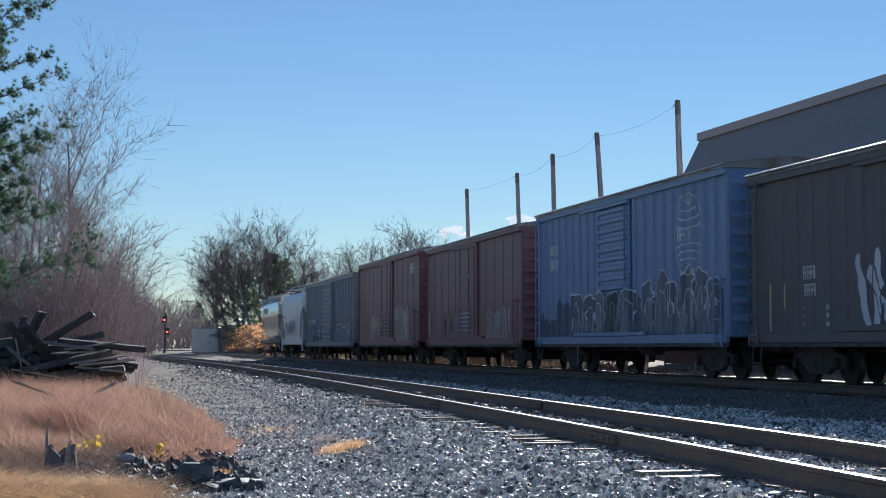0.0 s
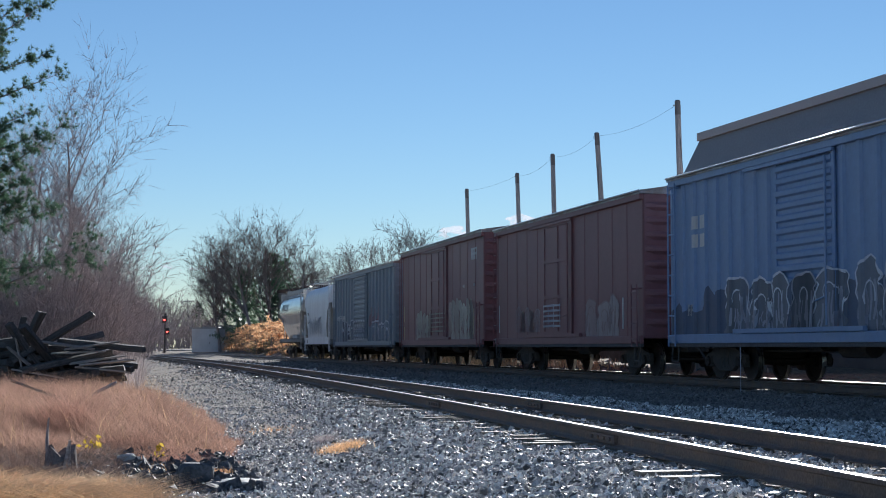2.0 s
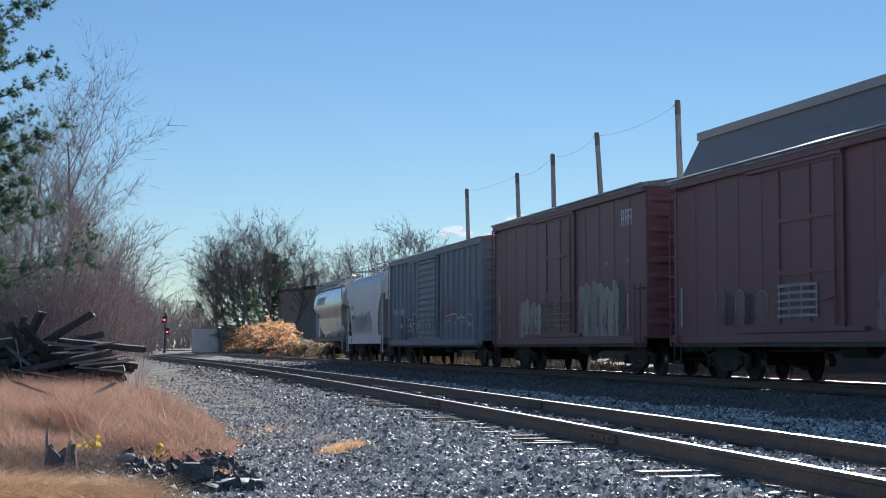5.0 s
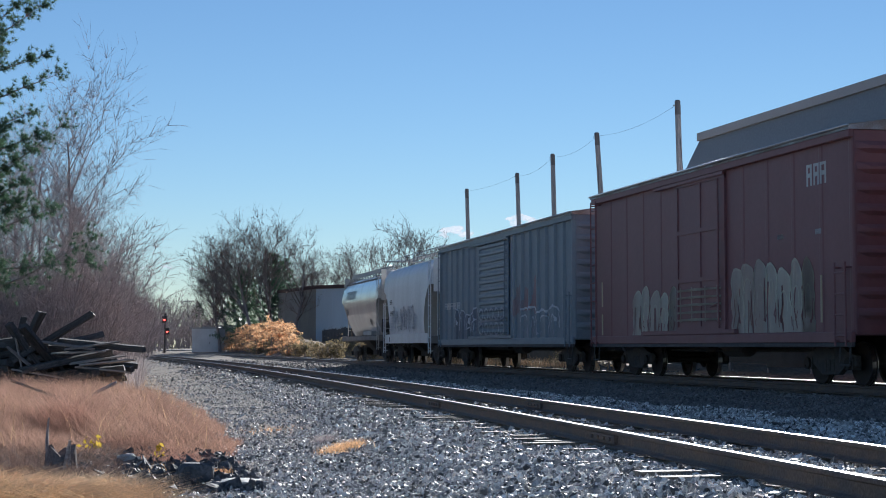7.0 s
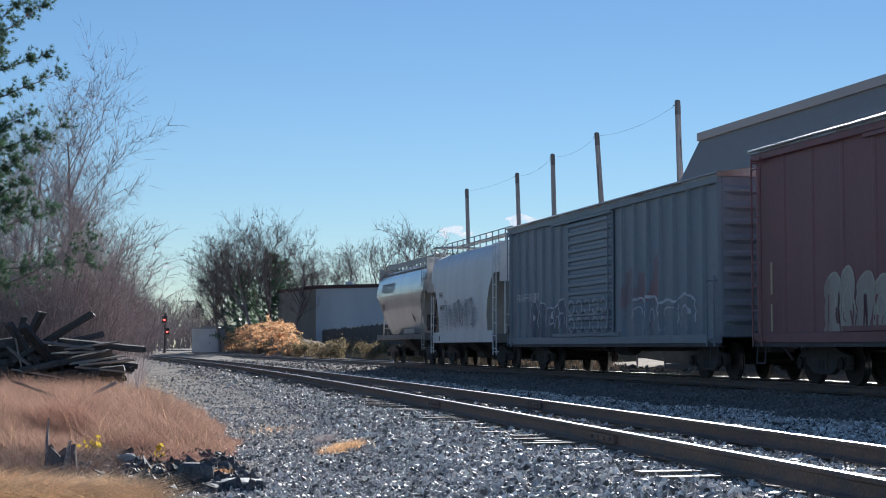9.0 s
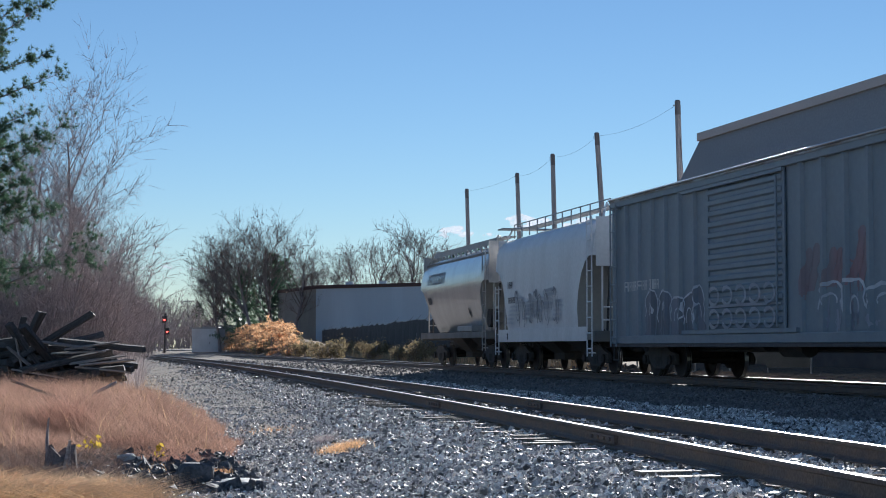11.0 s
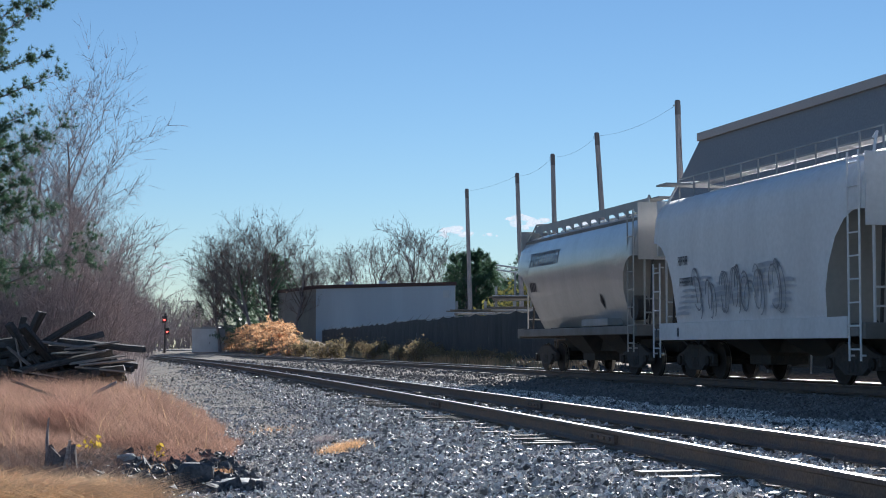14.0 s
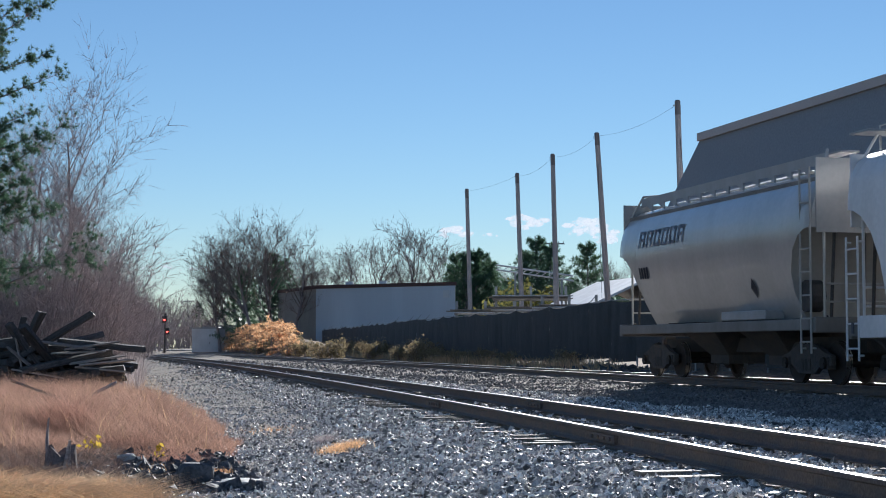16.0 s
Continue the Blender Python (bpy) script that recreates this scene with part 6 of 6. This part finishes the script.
def build_grass():
    nr = np.random.RandomState(8)
    n = 150000
    y = 19.0 / (1 - nr.rand(n) * (1 - 19.0 / 52))
    edge = 432 - (y - 19) * 5.2
    u = nr.uniform(-90, 470, n)
    keep = (u < edge + 18 * rough(y, u / 40, 1.2, 1.0)) & (nr.rand(n) < 0.35 + 0.65 * (rough(u / 60, y, 1.0, 2.0) > -0.35))
    y, u = y[keep], u[keep]
    x = (u - 784) / 2900 * y
    front = np.clip((y - 18.5) / 5, 0.25, 1)
    rim = np.clip((432 - (y - 19) * 5.2 - u) / 110, 0.3, 1) * (0.8 + 0.35 * rough(x, y, 0.9, 5.0))
    blades("dry_grass", "tall reddish-brown dry grass beside the gravel", x, y, nr.uniform(0.22, 0.80, len(x)) * front * rim, 0.0024, 1.15, GRASS, 1)
    n = 420
    y = 20 + 28 * nr.rand(n)
    u = nr.uniform(-80, 400 - (y - 19) * 4.6)
    x = (u - 784) / 2900 * y
    blades("seed_stalks", "pale seed stalks standing in the dry grass", x, y, nr.uniform(0.55, 1.0, n) * np.clip((y - 18) / 4, 0.4, 1) * 0.85, 0.003, 0.6, STRAW, 2)
    # flattened straw nearest the camera
    n = 14000
    y = 13.2 + 2.6 * nr.rand(n) ** 1.2
    u = nr.uniform(-160, 300, n) - (y - 13.2) * 26
    x = (u - 784) / 2900 * y
    blades("flattened_straw", "flattened pale straw on the ground", x, y, nr.uniform(0.10, 0.42, n), 0.007, 1.4, STRAW, 3, 0.5)
    # brown litter between the straw and the standing grass
    n = 9000
    y = nr.uniform(16.4, 21.0, n)
    u = nr.uniform(-80, 215, n)
    x = (u - 784) / 2900 * y
    blades("dead_litter", "dark brown dead stems and litter below the grass", x, y, nr.uniform(0.05, 0.32, n), 0.004, 1.3, LITTER, 12, 0.35)
    # tufts in the gravel
    for cu, cy, w, k in ((606, 20.6, 0.13, 1300), (575, 22.6, 0.09, 400), (470, 26, 0.25, 120), (385, 17.2, 0.10, 400), (300, 17.9, 0.2, 200)):
        x = px(cu, cy) + nr.normal(0, w, k)
        y = cy + nr.normal(0, w * 1.8, k)
        blades("weed_tuft", "low tuft of dry orange weeds in the gravel", x, y, nr.uniform(0.03, 0.12, k), 0.003, 1.1, TWIG if cu == 575 else DRY_LEAF, 4 + k)
    # along the fence
    k = 5000
    s = nr.uniform(26, 95, k)
    pts = [on_line(FENCE_LINE, a, 3.4 + abs(nr.normal(0, 0.5)))[0] for a in s]
    x, y = np.array([p.x for p in pts]), np.array([p.y for p in pts])
    blades("fence_grass", "dry grass along the foot of the fence", x, y, nr.uniform(0.1, 0.5, k), 0.012, 0.6, STRAW, 6)
    # weeds under the brush on the left
    k = 9000
    y = 48 + 110 * nr.rand(k) ** 1.5
    u = nr.uniform(-60, 255, k)
    x = (u - 784) / 2900 * y
    blades("undergrowth", "dead brown undergrowth below the thicket", x, y, nr.uniform(0.3, 1.3, k), 0.012, 0.7, TWIG, 7)


def build_pile():
    """A heap of discarded ties: mostly lying across, some thrown on end."""
    rng = random.Random(15)
    bm = bmesh.new()
    box(bm, -1.28, 1.28, -0.115, 0.115, -0.085, 0.085)
    bmesh.ops.subdivide_edges(bm, edges=[e for e in bm.edges if e.calc_length() > 2], cuts=4)
    bevelled(bm, 0.012, 1)
    for v in bm.verts:
        v.co += Vector((0.04 * noise.noise(v.co * 9), 0.018 * noise.noise(v.co * 5), 0.018 * noise.noise(v.co * 6 + Vector((7, 0, 0)))))
    first = part("old_tie", bm, OLD_TIE)
    tagged(first, "blackened discarded wooden tie in a heap", "railway tie", "heap of discarded ties")
    bm = bmesh.new()
    box(bm, -0.75, 0.75, -0.05, 0.05, -0.022, 0.022)
    bmesh.ops.subdivide_edges(bm, edges=[e for e in bm.edges if e.calc_length() > 1.2], cuts=4)
    for v in bm.verts:
        v.co += Vector((0.05 * noise.noise(v.co * 8), 0.02 * noise.noise(v.co * 5), 0.02 * noise.noise(v.co * 6)))
    pale = part("split_board", bm, SPLIT_WOOD)
    tagged(pale, "pale split board lying on the heap of ties", "board", "heap of discarded ties")
    cx0, cy0 = px(34, 47), 47.0
    g = ground_at(cx0, cy0)
    used = [False, False]

    def put(kind, m):
        src = (first, pale)[kind]
        if used[kind]:
            copy_thing(src, m)
        else:
            src.matrix_basis = m
            used[kind] = True
    for layer, (count, half) in enumerate(((12, 1.7), (11, 1.45), (11, 1.3), (10, 1.1), (8, 0.8), (7, 0.5), (5, 0.5), (4, 0.5), (2, 0.4))):
        for row in range(2):
            for i in range(count // 2 + (row and count % 2)):
                z = g + 0.09 + layer * 0.175 + rng.uniform(-0.01, 0.03)
                y = cy0 + (i - count / 4) * 0.36 + rng.uniform(-.06, .06)
                x = cx0 + (0.55 + (0.10 * layer if row else -0.05 * layer)) + (row * 2 - 1) * (0.95 - 0.05 * layer) + rng.uniform(-.65, .4)
                put(0, Matrix.Translation((x, y, z)) @ Euler((rng.uniform(-.3, .3), rng.uniform(-.2, .2), rng.uniform(-1.0, 1.0))).to_matrix().to_4x4())
    for x, z, a, yaw, ln in ((95, 598, -32, 10, 1), (40, 622, -58, -25, 1), (22, 640, -75, 20, 1), (62, 640, 55, 30, 1), (120, 640, -12, 20, 1), (180, 612, 5, -12, 1), (10, 655, -20, 40, 1), (45, 665, 12, -30, 1), (85, 630, 40, 60, 1)):
        y = cy0 - 1.3
        zz = EYE + (615 - z) / 2900 * y
        put(0, Matrix.Translation((px(x, y), y, zz)) @ Euler((rng.uniform(-.3, .3), radians(a), radians(yaw))).to_matrix().to_4x4())
    for x, z, a, yaw in ((165, 612, -8, 5), (140, 624, -2, -8), (175, 637, -8, 6), (192, 642, -6, 12), (120, 612, 8, -4), (52, 645, 40, 10), (38, 640, 78, 0), (185, 655, 6, 4), (70, 662, 10, 30), (35, 716, 3, 8), (80, 695, 20, 40), (155, 705, -25, 40)):
        y = cy0 - 1.55 if z < 690 else 33.0
        zz = EYE + (615 - z) / 2900 * y
        put(1, Matrix.Translation((px(x, y), y, zz)) @ Euler((rng.uniform(-.5, .5), radians(a), radians(yaw))).to_matrix().to_4x4())


def lump(name, label, category, x, y, size, material, seed, group="", sink=0.3):
    """A broken stone or block."""
    bm = bmesh.new()
    bmesh.ops.create_icosphere(bm, subdivisions=2, radius=1.0)
    for v in bm.verts:
        k = 1 + 0.6 * noise.noise(v.co * 1.6 + Vector((seed * 3.1, 0, 0))) + 0.35 * noise.noise(v.co * 4 + Vector((0, seed, 0)))
        c = v.co * k
        v.co = Vector((max(-0.8, min(0.8, c.x)) * size[0], max(-0.8, min(0.8, c.y)) * size[1], max(-0.7, min(0.75, c.z)) * size[2]))
    ob = part(name, bm, material, at=Matrix.Translation((x, y, ground_at(x, y) + size[2] * (0.7 - sink))))
    return tagged(ob, label, category, group)


def build_rubble():
    nr = np.random.RandomState(12)
    rng = random.Random(6)
    n = 7000
    y = 15.2 + 5.6 * nr.rand(n)
    u = nr.uniform(170, 470, n) - (y - 15.2) * 14
    x = (u - 784) / 2900 * y
    size = np.clip(nr.lognormal(-3.45, 0.5, n), 0.012, 0.10)
    stones("rubble", "dark broken asphalt and stones at the edge of the grass", x, y, ground_height(x, y) + size * 0.3, size, ROCK_DARK, 9, 0.6)
    n = 900
    s = nr.uniform(20, 40, n)
    pts = [on_line(FENCE_LINE, a, 2.8 + abs(nr.normal(0, 0.9)))[0] for a in s]
    x, y = np.array([p.x for p in pts]), np.array([p.y for p in pts])
    size = np.clip(nr.lognormal(-2.8, 0.5, n), 0.03, 0.2)
    stones("debris", "loose stones and debris below the fence", x, y, ground_height(x, y) + size * 0.2, size, ROCK_DARK, 10, 0.6)
    for i in range(22):
        yy = rng.uniform(15.4, 19.5)
        uu = rng.uniform(190, 440) - (yy - 15.2) * 14
        r = rng.uniform(0.05, 0.11)
        lump("rock", "dark broken asphalt chunk beside the dry grass", "rock", px(uu, yy), yy, (r, r * 0.9, r * 0.55), ROCK_DARK, i, "rubble chunks")
    lump("rock", "large black asphalt block at the gravel's edge", "rock", px(348, 16.2), 16.2, (0.24, 0.2, 0.19), ROCK_DARK, 40, "rubble chunks")
    lump("rock", "flat grey stone slab on the gravel", "rock", px(428, 15.9), 15.9, (0.27, 0.30, 0.06), ROCK_PALE, 41)
    lump("rock", "small white stone among dark rubble", "rock", px(226, 18.6), 18.6, (0.13, 0.10, 0.12), ROCK_PALE, 42)
    lump("rock", "small white stone among dark rubble", "rock", px(243, 18.9), 18.9, (0.08, 0.08, 0.08), ROCK_PALE, 43)
    lump("rock", "dark lump lying in the gravel", "rock", px(694, 19.4), 19.4, (0.06, 0.05, 0.05), ROCK_DARK, 44)
    # broken stump with a stick leaning on it
    x, y = px(110, 17.4), 17.4
    g = ground_at(x, y)
    root = tagged(new("tree_stump"), "splintered old tree stump in the grass", "stump")
    root.matrix_basis = Matrix.Translation((x, y, g))
    bm = bmesh.new()
    n = 14
    jag = [0.24 + 0.05 * math.sin(k * 0.9) + 0.03 * math.sin(k * 2.2) for k in range(n)]
    ring = [6.2832 * k / n for k in range(n)]
    loft(bm, [[(math.cos(a) * r * (1 + 0.12 * math.sin(3 * a)), math.sin(a) * r, (jag[i] if z is None else z)) for i, a in enumerate(ring)] for r, z in ((0.24, -0.1), (0.17, 0.08), (0.15, None), (0.11, None), (0.07, 0.10))])
    part("trunk", bm, TWIG_DARK, root)
    bm = bmesh.new()
    tube(bm, (0.10, -0.13, 0.05), (0.14, -0.17, 0.36), 0.05, 0.015, 6)
    part("splinter", bm, SPLIT_WOOD, root, "pale splintered wood")
    out = []
    limb(random.Random(3), out, (px(98, 17.3), 17.3, g + 0.05), (-0.35, 0.0, 1), 0.56, 0.032, 5, 0.10, 0)
    v, f = sticks(out, 6)
    tagged(many("stick", v, f, BARK), "dark crooked stick standing in the grass", "stick")
    for uu, yy, ln, turn in ((90, 17.0, 0.5, 0.5), (135, 16.3, 0.7, -0.2), (200, 16.0, 0.6, 0.15), (250, 16.5, 0.4, 0.6)):
        out = []
        xx = px(uu, yy)
        limb(random.Random(int(uu)), out, (xx, yy, ground_at(xx, yy) + 0.03), (math.cos(turn), math.sin(turn), 0.12), ln, 0.022, 5, 0.12, -0.02)
        v, f = sticks(out, 6)
        tagged(many("stick", v, f, SPLIT_WOOD), "weathered fallen stick on the ground", "stick", "fallen sticks")
    # small yellow plants
    for uu, yy, h_ in ((166, 19.6, 0.10), (284, 19.6, 0.05)):
        xx = px(uu, yy)
        root = tagged(new("yellow_plant"), "small plant with bright yellow leaves", "plant", "yellow plants")
        gz = ground_at(xx, yy)
        root.matrix_basis = Matrix.Translation((xx, yy, gz))
        bm = bmesh.new()
        tube(bm, (0, 0, -0.02), (0.01, 0, h_ + 0.12), 0.006, 0.003)
        part("stem", bm, BARK, root)
        leaf_cloud(random.Random(int(uu)), [Vector((rng.uniform(-.09, .09), 0, h_ + rng.uniform(0, 0.16))) for _ in range(7)], 24, 0.034, YELLOW_LEAF, root, 0.025)


build_pile()
build_rubble()
build_grass()
scatter_ballast()


# ---- what moves ----
def motions():
    for car, start in CARS:
        rows = []
        for i in range(0, 33):
            t = i * 0.5
            p, hd = on_line(MAIN, station(start, t), 0.0, MAIN_TOP)
            rows.append((t, Matrix.Translation(p) @ Matrix.Rotation(math.pi / 2 - hd, 4, "Z")))
        walk(car, rows)
    for wheelset, along in TURNING:
        rows = []
        for i in range(0, 161):
            t = i * 0.1
            rolled = (station(0, t) - station(0, 0)) / 0.42
            rows.append((t, Matrix.Translation((along, 0, 0.42)) @ Matrix.Rotation(rolled, 4, "Y")))
        walk(wheelset, rows)


motions()
